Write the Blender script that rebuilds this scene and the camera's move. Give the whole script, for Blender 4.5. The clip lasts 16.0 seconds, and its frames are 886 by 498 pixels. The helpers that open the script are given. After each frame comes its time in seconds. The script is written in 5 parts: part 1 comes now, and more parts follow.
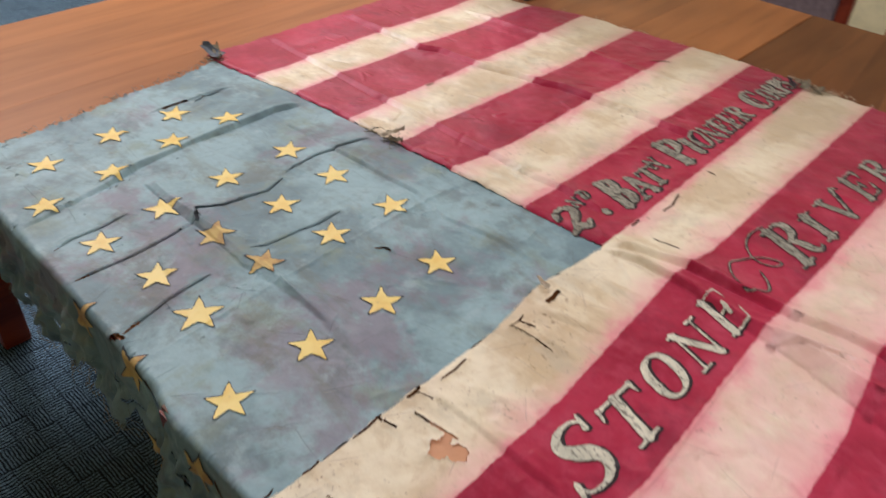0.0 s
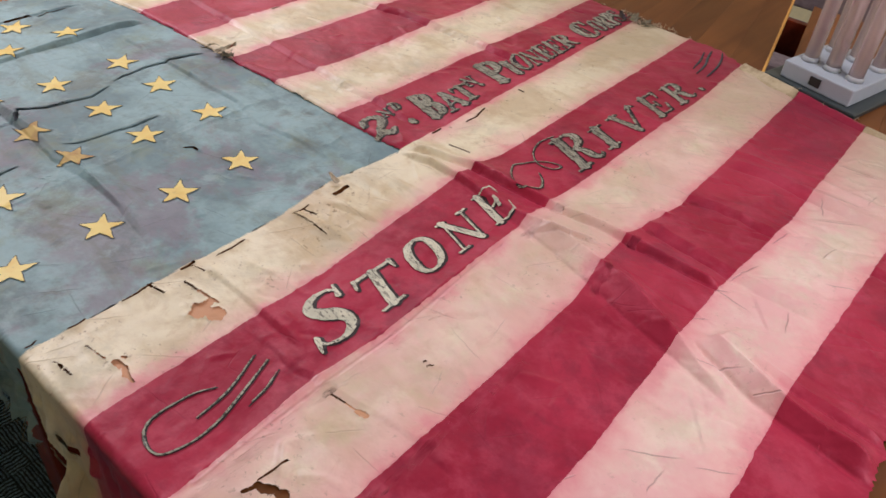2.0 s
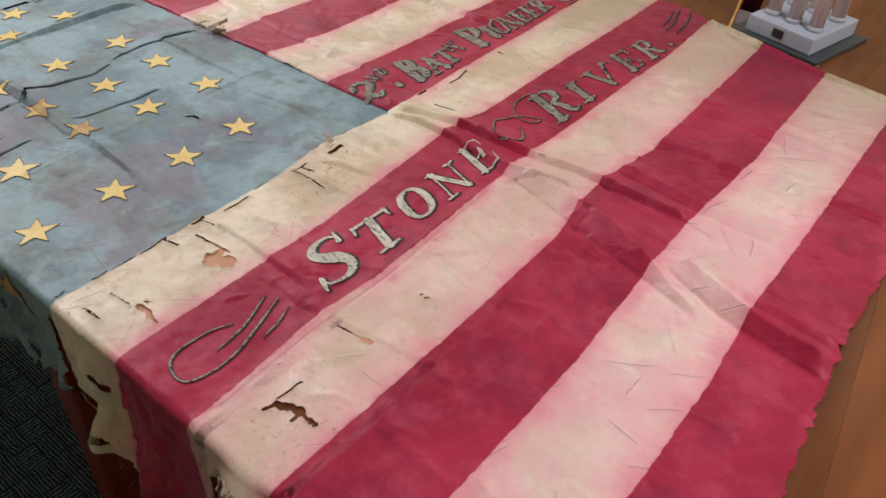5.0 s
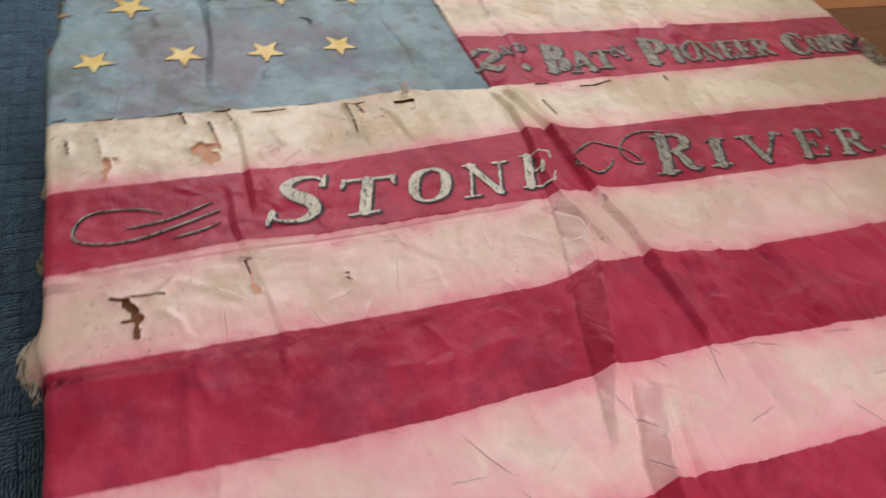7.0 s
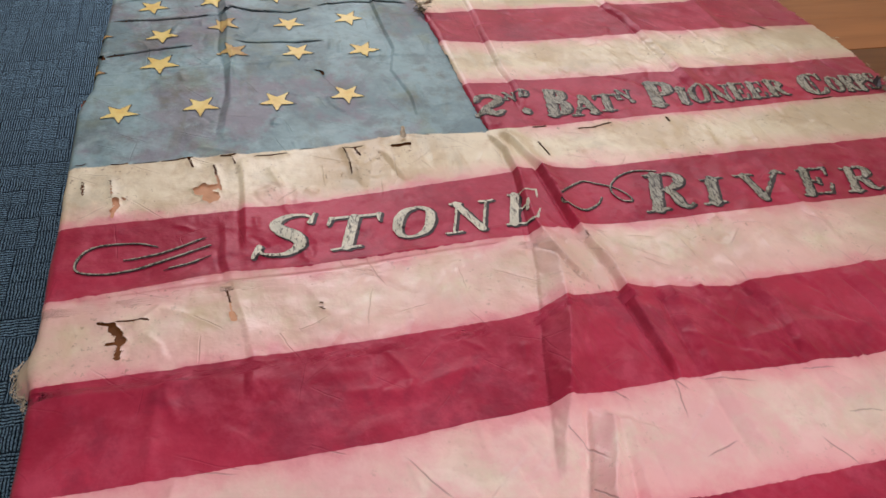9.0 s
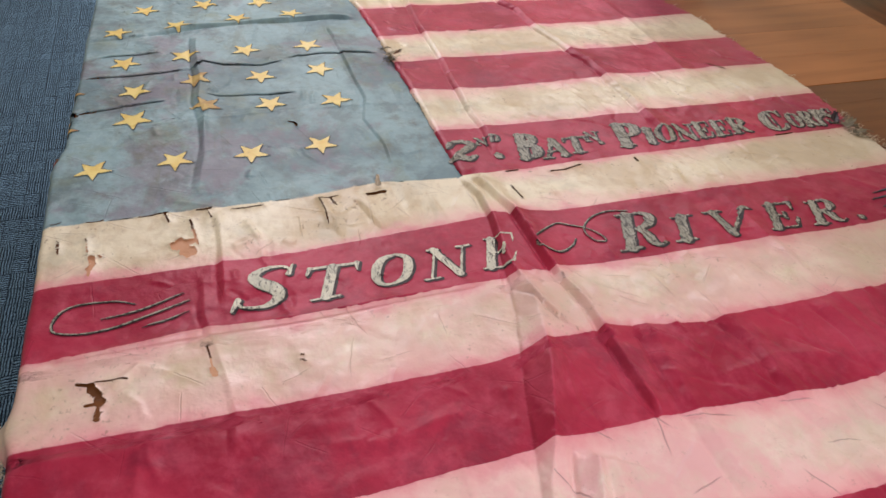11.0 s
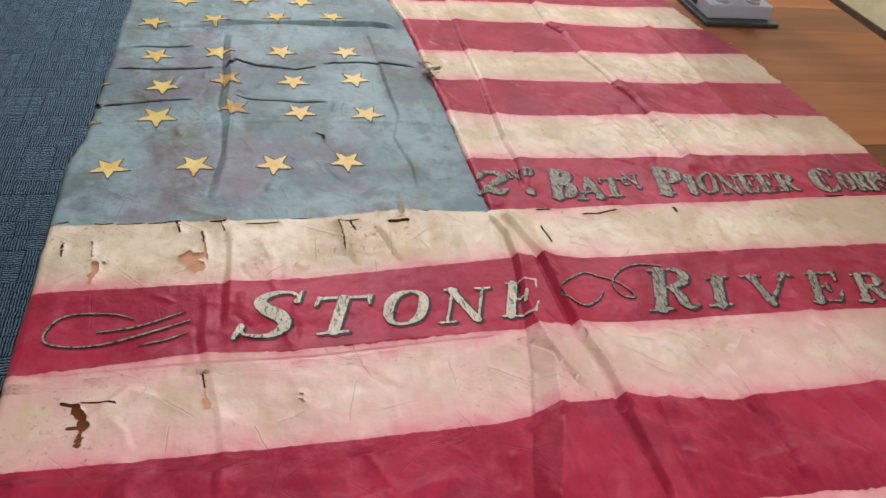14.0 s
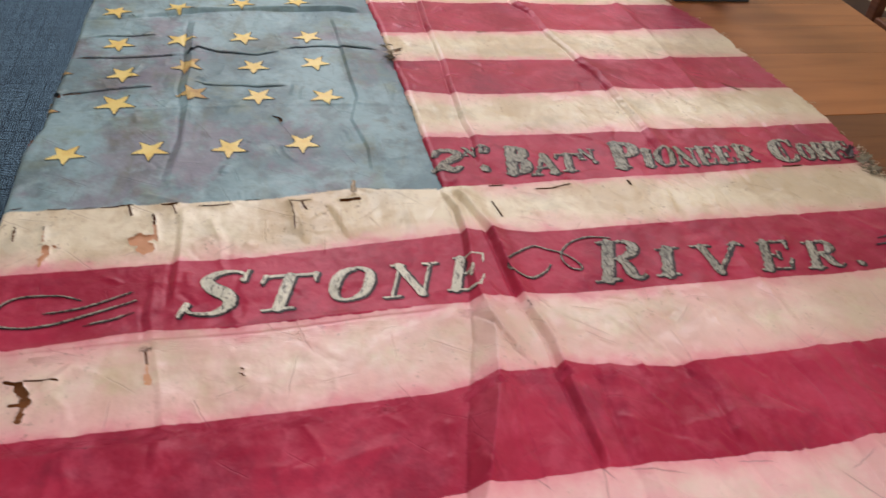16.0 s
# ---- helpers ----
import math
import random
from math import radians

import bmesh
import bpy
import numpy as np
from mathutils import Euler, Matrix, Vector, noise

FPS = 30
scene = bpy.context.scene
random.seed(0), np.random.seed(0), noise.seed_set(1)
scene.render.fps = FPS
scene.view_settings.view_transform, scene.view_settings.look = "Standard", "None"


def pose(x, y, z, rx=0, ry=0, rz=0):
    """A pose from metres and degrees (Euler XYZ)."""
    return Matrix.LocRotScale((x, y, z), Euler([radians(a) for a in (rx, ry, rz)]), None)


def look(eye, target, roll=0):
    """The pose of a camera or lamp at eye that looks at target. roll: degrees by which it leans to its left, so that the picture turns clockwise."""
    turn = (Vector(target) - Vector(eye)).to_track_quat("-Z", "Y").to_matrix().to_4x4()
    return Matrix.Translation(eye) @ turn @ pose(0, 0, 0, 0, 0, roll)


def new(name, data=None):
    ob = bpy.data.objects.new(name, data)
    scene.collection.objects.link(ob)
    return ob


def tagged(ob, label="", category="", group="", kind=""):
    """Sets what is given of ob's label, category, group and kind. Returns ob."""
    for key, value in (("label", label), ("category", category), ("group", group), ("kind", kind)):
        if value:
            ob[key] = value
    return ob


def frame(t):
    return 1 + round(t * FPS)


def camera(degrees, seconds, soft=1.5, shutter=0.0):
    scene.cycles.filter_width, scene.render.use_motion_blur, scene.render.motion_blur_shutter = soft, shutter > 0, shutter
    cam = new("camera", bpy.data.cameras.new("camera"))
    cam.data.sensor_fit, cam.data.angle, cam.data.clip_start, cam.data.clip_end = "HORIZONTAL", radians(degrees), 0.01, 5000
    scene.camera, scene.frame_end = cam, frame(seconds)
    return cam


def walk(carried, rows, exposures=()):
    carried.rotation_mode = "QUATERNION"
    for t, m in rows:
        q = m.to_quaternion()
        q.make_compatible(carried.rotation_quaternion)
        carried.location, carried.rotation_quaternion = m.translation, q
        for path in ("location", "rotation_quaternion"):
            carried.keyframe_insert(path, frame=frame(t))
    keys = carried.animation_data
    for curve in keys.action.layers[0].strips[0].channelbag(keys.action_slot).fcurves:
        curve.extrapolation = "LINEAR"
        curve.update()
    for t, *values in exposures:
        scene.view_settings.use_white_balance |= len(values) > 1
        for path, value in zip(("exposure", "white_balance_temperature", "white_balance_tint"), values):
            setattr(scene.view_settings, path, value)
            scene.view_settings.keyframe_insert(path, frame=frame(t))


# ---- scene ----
cam = camera(59.3, 16.0, 1.5, 0.5)
METRES, EYE, TILT, LEAN, TURN = 1.6173, 1.46, 0.0, 0.0, 41.5
ROWS = [
    (0.0, 0.0, 0.0, 0.0, 1.68, -37.03, -2.23),
    (0.5, -0.0184, -0.0405, -0.0055, -3.37, -37.94, -3.17),
    (1.0, 0.0239, -0.0652, -0.0013, -4.11, -38.33, -4.23),
    (1.5, 0.1115, -0.0751, -0.0083, -2.54, -38.91, -5.24),
    (2.0, 0.1545, -0.0877, -0.0043, -0.58, -39.44, -4.52),
    (2.5, 0.1637, -0.0903, -0.0042, 1.39, -39.15, -3.37),
    (3.0, 0.1667, -0.0893, -0.0035, 2.52, -39.2, -3.08),
    (3.5, 0.1593, -0.0971, -0.0035, 3.34, -39.13, -2.81),
    (4.0, 0.1261, -0.1207, 0.0065, 1.42, -38.68, -2.04),
    (4.5, 0.1158, -0.1482, 0.0014, -2.76, -39.22, -2.56),
    (7.0, 0.3804, -0.0273, -0.0153, 29.48, -45.13, -8.06),
    (7.5, 0.438, -0.016, -0.0051, 36.6, -44.61, -5.92),
    (8.0, 0.462, -0.0044, -0.002, 36.1, -42.93, -4.63),
    (8.5, 0.47, -0.0044, -0.0034, 35.01, -42.14, -4.12),
    (11.0, 0.4671, -0.0073, 0.0048, 31.55, -38.47, -3.5),
    (11.5, 0.4221, -0.0143, 0.015, 30.16, -37.76, -3.78),
    (12.0, 0.3893, -0.0279, 0.0133, 29.87, -37.43, -4.31),
    (12.5, 0.3794, -0.0369, 0.0144, 30.15, -36.82, -4.89),
    (13.0, 0.396, -0.0158, 0.0159, 32.05, -37.01, -5.66),
    (13.5, 0.4262, 0.0168, 0.0131, 34.4, -38.15, -6.99),
    (14.0, 0.4398, 0.0366, 0.0097, 36.55, -39.06, -6.99),
    (14.5, 0.4417, 0.0419, 0.0084, 37.51, -39.41, -6.1),
    (15.0, 0.4466, 0.0339, 0.0097, 37.65, -39.13, -5.67),
    (15.5, 0.457, 0.0363, 0.0153, 36.56, -39.23, -5.09),
    (16.0, 0.493, 0.0583, 0.0113, 36.22, -39.77, -5.44),
]
steps = [(t, pose(0, 0, EYE, TILT, LEAN, TURN) @ pose(METRES * x, METRES * y, METRES * z, 90 + pitch, roll, yaw)) for t, x, y, z, yaw, pitch, roll in ROWS]
steps += [(4.7, look((0.321, -0.047, 1.466), (-0.578, 1.200, 0.186), 3.8)), (6.8, look((0.457, 0.323, 1.432), (-0.764, 1.111, 0.058), 11.2))]
walk(cam, sorted(steps, key=lambda s: s[0]), [(0.0, 0.12), (1.5, 0.02), (4.5, 0.0), (7.0, -0.1), (8.5, -0.1), (11.0, 0.0), (16.0, 0.0)])


# ---------- light: panels in the office ceiling ----------
world = bpy.data.worlds.new("room_air")
scene.world = world
world.use_nodes = True
world.node_tree.nodes["Background"].inputs[0].default_value = (0.9, 0.95, 1.0, 1)
world.node_tree.nodes["Background"].inputs[1].default_value = 0.005
for _x, _y, _watts in ((-2.9, 2.5, 36), (0.1, 3.2, 6), (-3.2, 0.9, 64), (1.6, 0.9, 48)):
    lamp = bpy.data.lights.new("ceiling_panel", "AREA")
    lamp.shape, lamp.size, lamp.size_y = "RECTANGLE", 1.2, 0.6
    lamp.energy, lamp.color = _watts, (1.0, 0.940, 0.995)
    new("ceiling_panel", lamp).matrix_basis = pose(_x, _y, 2.69)
scene.view_settings.exposure = 0.0


# ---------- materials ----------
def mat_base(name, rough=0.6, metal=0.0):
    m = bpy.data.materials.new(name)
    m.use_nodes = True
    nt = m.node_tree
    b = nt.nodes["Principled BSDF"]
    b.inputs["Roughness"].default_value = rough
    b.inputs["Metallic"].default_value = metal
    return m, nt, b


def node(nt, kind, **kw):
    n = nt.nodes.new(kind)
    for key, value in kw.items():
        n.inputs[key].default_value = value
    return n


def coords(nt, scale=(1, 1, 1)):
    t = nt.nodes.new("ShaderNodeTexCoord")
    mp = nt.nodes.new("ShaderNodeMapping")
    mp.inputs["Scale"].default_value = scale
    nt.links.new(t.outputs["Object"], mp.inputs["Vector"])
    return mp.outputs["Vector"]


def noise_of(nt, vec, scale, detail=4.0, rough=0.55, distort=0.0):
    n = node(nt, "ShaderNodeTexNoise", Scale=scale, Detail=detail, Roughness=rough, Distortion=distort)
    nt.links.new(vec, n.inputs["Vector"])
    return n.outputs["Fac"]


def ramp(nt, fac, lo, hi):
    """A soft mask: 0 at lo, 1 at hi."""
    n = nt.nodes.new("ShaderNodeMapRange")
    n.interpolation_type = "SMOOTHSTEP"
    n.inputs["From Min"].default_value, n.inputs["From Max"].default_value = lo, hi
    nt.links.new(fac, n.inputs["Value"])
    return n.outputs["Result"]


def blend(nt, fac, a, b, how="MIX"):
    n = nt.nodes.new("ShaderNodeMix")
    n.data_type, n.blend_type = "RGBA", how
    for slot, value in ((0, fac), (6, a), (7, b)):
        if isinstance(value, (int, float)):
            n.inputs[slot].default_value = value
        elif isinstance(value, tuple):
            n.inputs[slot].default_value = (*value, 1)
        else:
            nt.links.new(value, n.inputs[slot])
    return n.outputs[2]


def maths(nt, op, a, b=0.0, c=0.0):
    n = nt.nodes.new("ShaderNodeMath")
    n.operation = op
    for slot, value in enumerate((a, b, c)):
        if isinstance(value, (int, float)):
            n.inputs[slot].default_value = value
        else:
            nt.links.new(value, n.inputs[slot])
    return n.outputs[0]


def bump(nt, b, height, strength, distance):
    n = node(nt, "ShaderNodeBump", Strength=strength, Distance=distance)
    nt.links.new(height, n.inputs["Height"])
    nt.links.new(n.outputs["Normal"], b.inputs["Normal"])


def across(nt):
    """The place across a stripe, 0 to 1, from its UV map."""
    uv = nt.nodes.new("ShaderNodeUVMap")
    uv.uv_map = "weave"
    sp = nt.nodes.new("ShaderNodeSeparateXYZ")
    nt.links.new(uv.outputs["UV"], sp.inputs["Vector"])
    return sp.outputs["X"], sp.outputs["Y"]


def ridged(nt, vec, scale, detail, turn, stretch):
    """Sharp branching crests, drawn out along one direction."""
    mp = nt.nodes.new("ShaderNodeMapping")
    mp.inputs["Rotation"].default_value = (0, 0, turn)
    mp.inputs["Scale"].default_value = (1.0, stretch, 1.0)
    nt.links.new(vec, mp.inputs["Vector"])
    n = node(nt, "ShaderNodeTexNoise", Scale=scale, Detail=detail, Roughness=0.5)
    n.noise_type = "RIDGED_MULTIFRACTAL"
    n.normalize = True
    nt.links.new(mp.outputs["Vector"], n.inputs["Vector"])
    return n.outputs["Fac"]


def strokes(nt, vec, scale, turn, spread, thin, long, share):
    """Short straight creases, one to a cell, most of them lying near one direction: a sharp line and its soft flank."""
    cell = node(nt, "ShaderNodeTexVoronoi", Scale=scale)
    cell.voronoi_dimensions = "2D"
    nt.links.new(vec, cell.inputs["Vector"])
    off = nt.nodes.new("ShaderNodeVectorMath")
    off.operation = "MULTIPLY_ADD"
    off.inputs[1].default_value = (scale, scale, 0)
    nt.links.new(vec, off.inputs[0])
    back = nt.nodes.new("ShaderNodeVectorMath")
    back.operation = "SCALE"
    back.inputs["Scale"].default_value = -scale
    nt.links.new(cell.outputs["Position"], back.inputs[0])
    nt.links.new(back.outputs[0], off.inputs[2])
    sp = nt.nodes.new("ShaderNodeSeparateXYZ")
    nt.links.new(off.outputs[0], sp.inputs[0])
    rgb = nt.nodes.new("ShaderNodeSeparateColor")
    nt.links.new(cell.outputs["Color"], rgb.inputs[0])
    ang = maths(nt, "MULTIPLY_ADD", maths(nt, "SUBTRACT", rgb.outputs[0], 0.5), spread, turn)
    co, si = maths(nt, "COSINE", ang), maths(nt, "SINE", ang)
    along = maths(nt, "ADD", maths(nt, "MULTIPLY", sp.outputs["X"], co), maths(nt, "MULTIPLY", sp.outputs["Y"], si))
    side = maths(nt, "SUBTRACT", maths(nt, "MULTIPLY", sp.outputs["Y"], co), maths(nt, "MULTIPLY", sp.outputs["X"], si))
    wob = maths(nt, "MULTIPLY", maths(nt, "SUBTRACT", noise_of(nt, vec, scale * 2.2, 2), 0.5), 0.10)
    dist = maths(nt, "ABSOLUTE", maths(nt, "ADD", side, wob))
    ends = ramp(nt, maths(nt, "ABSOLUTE", along), long, long * 0.45)
    here = maths(nt, "MULTIPLY", ends, maths(nt, "LESS_THAN", rgb.outputs[1], share))
    line = maths(nt, "MULTIPLY", ramp(nt, dist, thin, 0.0), here)
    flank = maths(nt, "MULTIPLY", ramp(nt, dist, thin * 5, 0.0), here)
    return line, flank


def crinkle(nt, b, vec, strength=0.32, lines=0.0):
    """Crumpled silk: broad dents, sharp branching crests, and short creases where it was once folded."""
    dents = noise_of(nt, vec, 8, 3, 0.5, 0.2)
    small = noise_of(nt, vec, 34, 3, 0.55, 0.2)
    grain = noise_of(nt, vec, 420, 2, 0.6)
    h = maths(nt, "ADD", dents, maths(nt, "MULTIPLY_ADD", small, 0.20, maths(nt, "MULTIPLY", grain, 0.007)))
    h = maths(nt, "ADD", h, maths(nt, "MULTIPLY", ridged(nt, vec, 5, 2, 0.45, 1.8), 0.34))
    h = maths(nt, "SUBTRACT", h, maths(nt, "MULTIPLY", ridged(nt, vec, 11, 2, -0.5, 1.6), 0.15))
    # the silk is more crumpled towards the fly
    sp = nt.nodes.new("ShaderNodeSeparateXYZ")
    nt.links.new(vec, sp.inputs[0])
    fly = maths(nt, "MULTIPLY_ADD", ramp(nt, maths(nt, "ADD", sp.outputs["Y"], maths(nt, "MULTIPLY", sp.outputs["X"], 0.35)), 0.70, 1.00), 0.85, 0.15)
    rough_up = maths(nt, "ADD", maths(nt, "MULTIPLY", ridged(nt, vec, 12, 3, 0.35, 1.5), 0.42), maths(nt, "MULTIPLY", ridged(nt, vec, 25, 2, 1.1, 1.3), 0.16))
    h = maths(nt, "ADD", h, maths(nt, "MULTIPLY", rough_up, fly))
    crease_shade = None
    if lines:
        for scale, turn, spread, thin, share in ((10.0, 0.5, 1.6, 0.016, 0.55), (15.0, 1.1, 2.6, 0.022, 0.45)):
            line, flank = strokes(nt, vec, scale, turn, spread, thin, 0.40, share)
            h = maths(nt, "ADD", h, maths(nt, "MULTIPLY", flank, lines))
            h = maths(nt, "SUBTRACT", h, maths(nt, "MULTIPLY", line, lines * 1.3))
            # the lines' mask, by which silk() paints their shade into the colour
            crease_shade = line if crease_shade is None else maths(nt, "MAXIMUM", crease_shade, line)
    bump(nt, b, h, strength, 0.014)
    return crease_shade


def silk(name, build, rough=0.43, sheen=0.03, lines=0.0, gloss=0.30, worn=(0.20, 0.10, 0.09), dark=0.25, tint=(1.0, 1.0, 1.0)):
    m, nt, b = mat_base(name, rough)
    b.inputs["Specular IOR Level"].default_value = gloss
    b.inputs["Sheen Weight"].default_value = sheen
    b.inputs["Specular Tint"].default_value = (*tint, 1)
    vec = coords(nt)
    crease_shade = crinkle(nt, b, vec, 0.60, lines)
    c = build(nt, vec)
    # worn is the shade of the crease lines, painted dark into the colour
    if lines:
        c = blend(nt, maths(nt, "MULTIPLY", crease_shade, dark), c, worn)
    nt.links.new(c, b.inputs["Base Color"])
    return m


def red_dye(nt, vec):
    big = ramp(nt, noise_of(nt, vec, 5, 5, 0.6, 0.2), 0.38, 0.62)
    c = blend(nt, big, (0.335, 0.017, 0.047), (0.465, 0.033, 0.076))
    cloud = ramp(nt, noise_of(nt, vec, 16, 7, 0.70, 0.15), 0.44, 0.68)
    c = blend(nt, maths(nt, "MULTIPLY", cloud, 0.46), c, (0.60, 0.095, 0.160))
    grime = ramp(nt, noise_of(nt, vec, 9, 7, 0.70, 0.15), 0.50, 0.66)
    c = blend(nt, maths(nt, "MULTIPLY", grime, 0.48), c, (0.20, 0.020, 0.048))
    fine = ramp(nt, noise_of(nt, vec, 70, 4, 0.7), 0.35, 0.75)
    c = blend(nt, maths(nt, "MULTIPLY", fine, 0.16), c, (0.22, 0.012, 0.035))
    # darker towards the fly: soiling, and the light's falloff painted into the red
    u = across(nt)[1]
    wob = maths(nt, "MULTIPLY", noise_of(nt, vec, 14, 6, 0.65), 0.16)
    soil = ramp(nt, maths(nt, "ADD", u, wob), 0.80, 1.10)
    return blend(nt, maths(nt, "MULTIPLY", soil, 0.55), c, (0.20, 0.018, 0.045))


def streaks(nt, vec, lo, hi):
    mp = nt.nodes.new("ShaderNodeMapping")
    mp.inputs["Scale"].default_value = (6.0, 24.0, 1.0)
    nt.links.new(vec, mp.inputs["Vector"])
    return ramp(nt, noise_of(nt, mp.outputs["Vector"], 1.0, 5, 0.6, 0.5), lo, hi)


def cream_dye(pinkness, beside_canton=False):
    def build(nt, vec):
        v, u = across(nt)
        big = ramp(nt, noise_of(nt, vec, 7, 5, 0.6, 0.2), 0.42, 0.60)
        p = pinkness ** 2 * 0.8
        c = blend(nt, big, (0.90 + 0.02 * p, 0.81 - 0.03 * p, 0.61 + 0.11 * p), (0.70 + 0.18 * p, 0.57 + 0.14 * p, 0.39 + 0.27 * p))
        grey = ramp(nt, noise_of(nt, vec, 12, 6, 0.66, 0.2), 0.48, 0.66)
        c = blend(nt, maths(nt, "MULTIPLY", grey, 0.46 - 0.32 * pinkness), c, (0.50, 0.45, 0.34))
        tan = ramp(nt, noise_of(nt, vec, 26, 6, 0.68, 0.6), 0.52, 0.66)
        c = blend(nt, maths(nt, "MULTIPLY", tan, 0.34 - 0.20 * pinkness ** 2), c, (0.56, 0.40, 0.23))
        c = blend(nt, maths(nt, "MULTIPLY", streaks(nt, vec, 0.50, 0.66), 0.40 - 0.38 * pinkness ** 2), c, (0.60, 0.44, 0.24))
        if pinkness > 0.3:
            wash = ramp(nt, noise_of(nt, vec, 8, 6, 0.68, 0.2), 0.34, 0.60)
            c = blend(nt, maths(nt, "MULTIPLY", wash, 0.92 * pinkness), c, (0.84, 0.43, 0.46))
            veil = ramp(nt, noise_of(nt, vec, 21, 5, 0.65, 0.2), 0.50, 0.70)
            c = blend(nt, maths(nt, "MULTIPLY", veil, 0.50 * pinkness), c, (0.93, 0.72, 0.66))
        # dye that has run in from the red stripes on either side: a wide faint wash and a narrow strong one
        edge = maths(nt, "SUBTRACT", 0.5, maths(nt, "ABSOLUTE", maths(nt, "SUBTRACT", v, 0.5)))
        if beside_canton:
            free = maths(nt, "MULTIPLY", ramp(nt, v, 0.55, 0.45), ramp(nt, u, 0.55, 0.50))
            edge = maths(nt, "ADD", edge, maths(nt, "MULTIPLY", free, 0.5))
        for scale, swing, reach, strength, colour in ((7, 1.0, 0.32 + 0.30 * pinkness, 0.60, (0.88, 0.45, 0.45)), (17, 0.60, 0.12 + 0.10 * pinkness, 0.72, (0.78, 0.27, 0.32)), (45, 0.16, 0.030, 0.55, (0.60, 0.10, 0.17))):
            wob = maths(nt, "MULTIPLY", maths(nt, "SUBTRACT", noise_of(nt, vec, scale, 6, 0.64, 0.2), 0.5), swing)
            run = ramp(nt, maths(nt, "ADD", edge, wob), reach, -0.04)
            c = blend(nt, maths(nt, "MULTIPLY", run, strength), c, colour)
        # handled and soiled towards the fly, the light's falloff there painted in too
        wob = maths(nt, "MULTIPLY", noise_of(nt, vec, 14, 6, 0.65), 0.16)
        soil = ramp(nt, maths(nt, "ADD", u, wob), 0.74, 1.08)
        c = blend(nt, maths(nt, "MULTIPLY", soil, 0.62), c, (0.40, 0.33, 0.22))
        spots = ramp(nt, noise_of(nt, vec, 120, 4, 0.7), 0.58, 0.68)
        patchy = ramp(nt, noise_of(nt, vec, 11, 4, 0.6), 0.46, 0.62)
        return blend(nt, maths(nt, "MULTIPLY", maths(nt, "MULTIPLY", spots, patchy), 0.75 - 0.62 * pinkness), c, (0.26, 0.16, 0.09))
    return build


def blue_dye(nt, vec):
    big = ramp(nt, noise_of(nt, vec, 4.5, 6, 0.62, 0.2), 0.40, 0.60)
    c = blend(nt, big, (0.175, 0.275, 0.310), (0.315, 0.475, 0.515))
    green = ramp(nt, noise_of(nt, vec, 8, 6, 0.66, 0.2), 0.52, 0.66)
    c = blend(nt, maths(nt, "MULTIPLY", green, 0.60), c, (0.24, 0.30, 0.22))
    plum = ramp(nt, noise_of(nt, vec, 3.6, 6, 0.70, 0.3), 0.51, 0.63)
    c = blend(nt, maths(nt, "MULTIPLY", plum, 0.62), c, (0.255, 0.185, 0.245))
    soil = ramp(nt, noise_of(nt, vec, 6.5, 6, 0.7, 0.2), 0.54, 0.66)
    c = blend(nt, maths(nt, "MULTIPLY", soil, 0.55), c, (0.155, 0.155, 0.125))
    c = blend(nt, maths(nt, "MULTIPLY", streaks(nt, vec, 0.54, 0.70), 0.42), c, (0.19, 0.21, 0.16))
    grey = ramp(nt, noise_of(nt, vec, 12, 6, 0.66, 0.2), 0.50, 0.66)
    c = blend(nt, maths(nt, "MULTIPLY", grey, 0.50), c, (0.120, 0.155, 0.160))
    fine = ramp(nt, noise_of(nt, vec, 60, 4, 0.7), 0.40, 0.75)
    c = blend(nt, maths(nt, "MULTIPLY", fine, 0.20), c, (0.13, 0.17, 0.17))
    pale = ramp(nt, noise_of(nt, vec, 17, 6, 0.68, 0.2), 0.55, 0.72)
    return blend(nt, maths(nt, "MULTIPLY", pale, 0.50), c, (0.40, 0.54, 0.58))


def gold_paint(nt, vec):
    c = blend(nt, ramp(nt, noise_of(nt, vec, 25, 4), 0.35, 0.7), (0.95, 0.76, 0.27), (0.88, 0.62, 0.18))
    rub = ramp(nt, noise_of(nt, vec, 90, 5, 0.7), 0.62, 0.72)
    return blend(nt, maths(nt, "MULTIPLY", rub, 0.5), c, (0.45, 0.36, 0.20))


def rusty_paint(nt, vec):
    return blend(nt, ramp(nt, noise_of(nt, vec, 30, 5), 0.35, 0.65), (0.48, 0.28, 0.12), (0.70, 0.52, 0.20))


def silver_paint(nt, vec, tone=1.0):
    # crazed leaf: pale flakes over a dark ground
    c = blend(nt, ramp(nt, noise_of(nt, vec, 30, 4), 0.35, 0.65), (0.78 * tone, 0.75 * tone, 0.61 * tone), (0.58 * tone, 0.57 * tone, 0.46 * tone))
    mp = nt.nodes.new("ShaderNodeMapping")
    mp.inputs["Rotation"].default_value = (0, 0, 0.9)
    mp.inputs["Scale"].default_value = (1.0, 3.5, 1.0)
    nt.links.new(vec, mp.inputs["Vector"])
    craze = ramp(nt, noise_of(nt, mp.outputs["Vector"], 80, 6, 0.78, 0.8), 0.52 if tone == 1 else 0.475, 0.59 if tone == 1 else 0.56)
    return blend(nt, maths(nt, "MULTIPLY", craze, 0.92 if tone < 1 else 0.85), c, (0.045, 0.038, 0.036))


def black_paint(nt, vec):
    return blend(nt, noise_of(nt, vec, 60, 4), (0.016, 0.014, 0.017), (0.05, 0.03, 0.035))


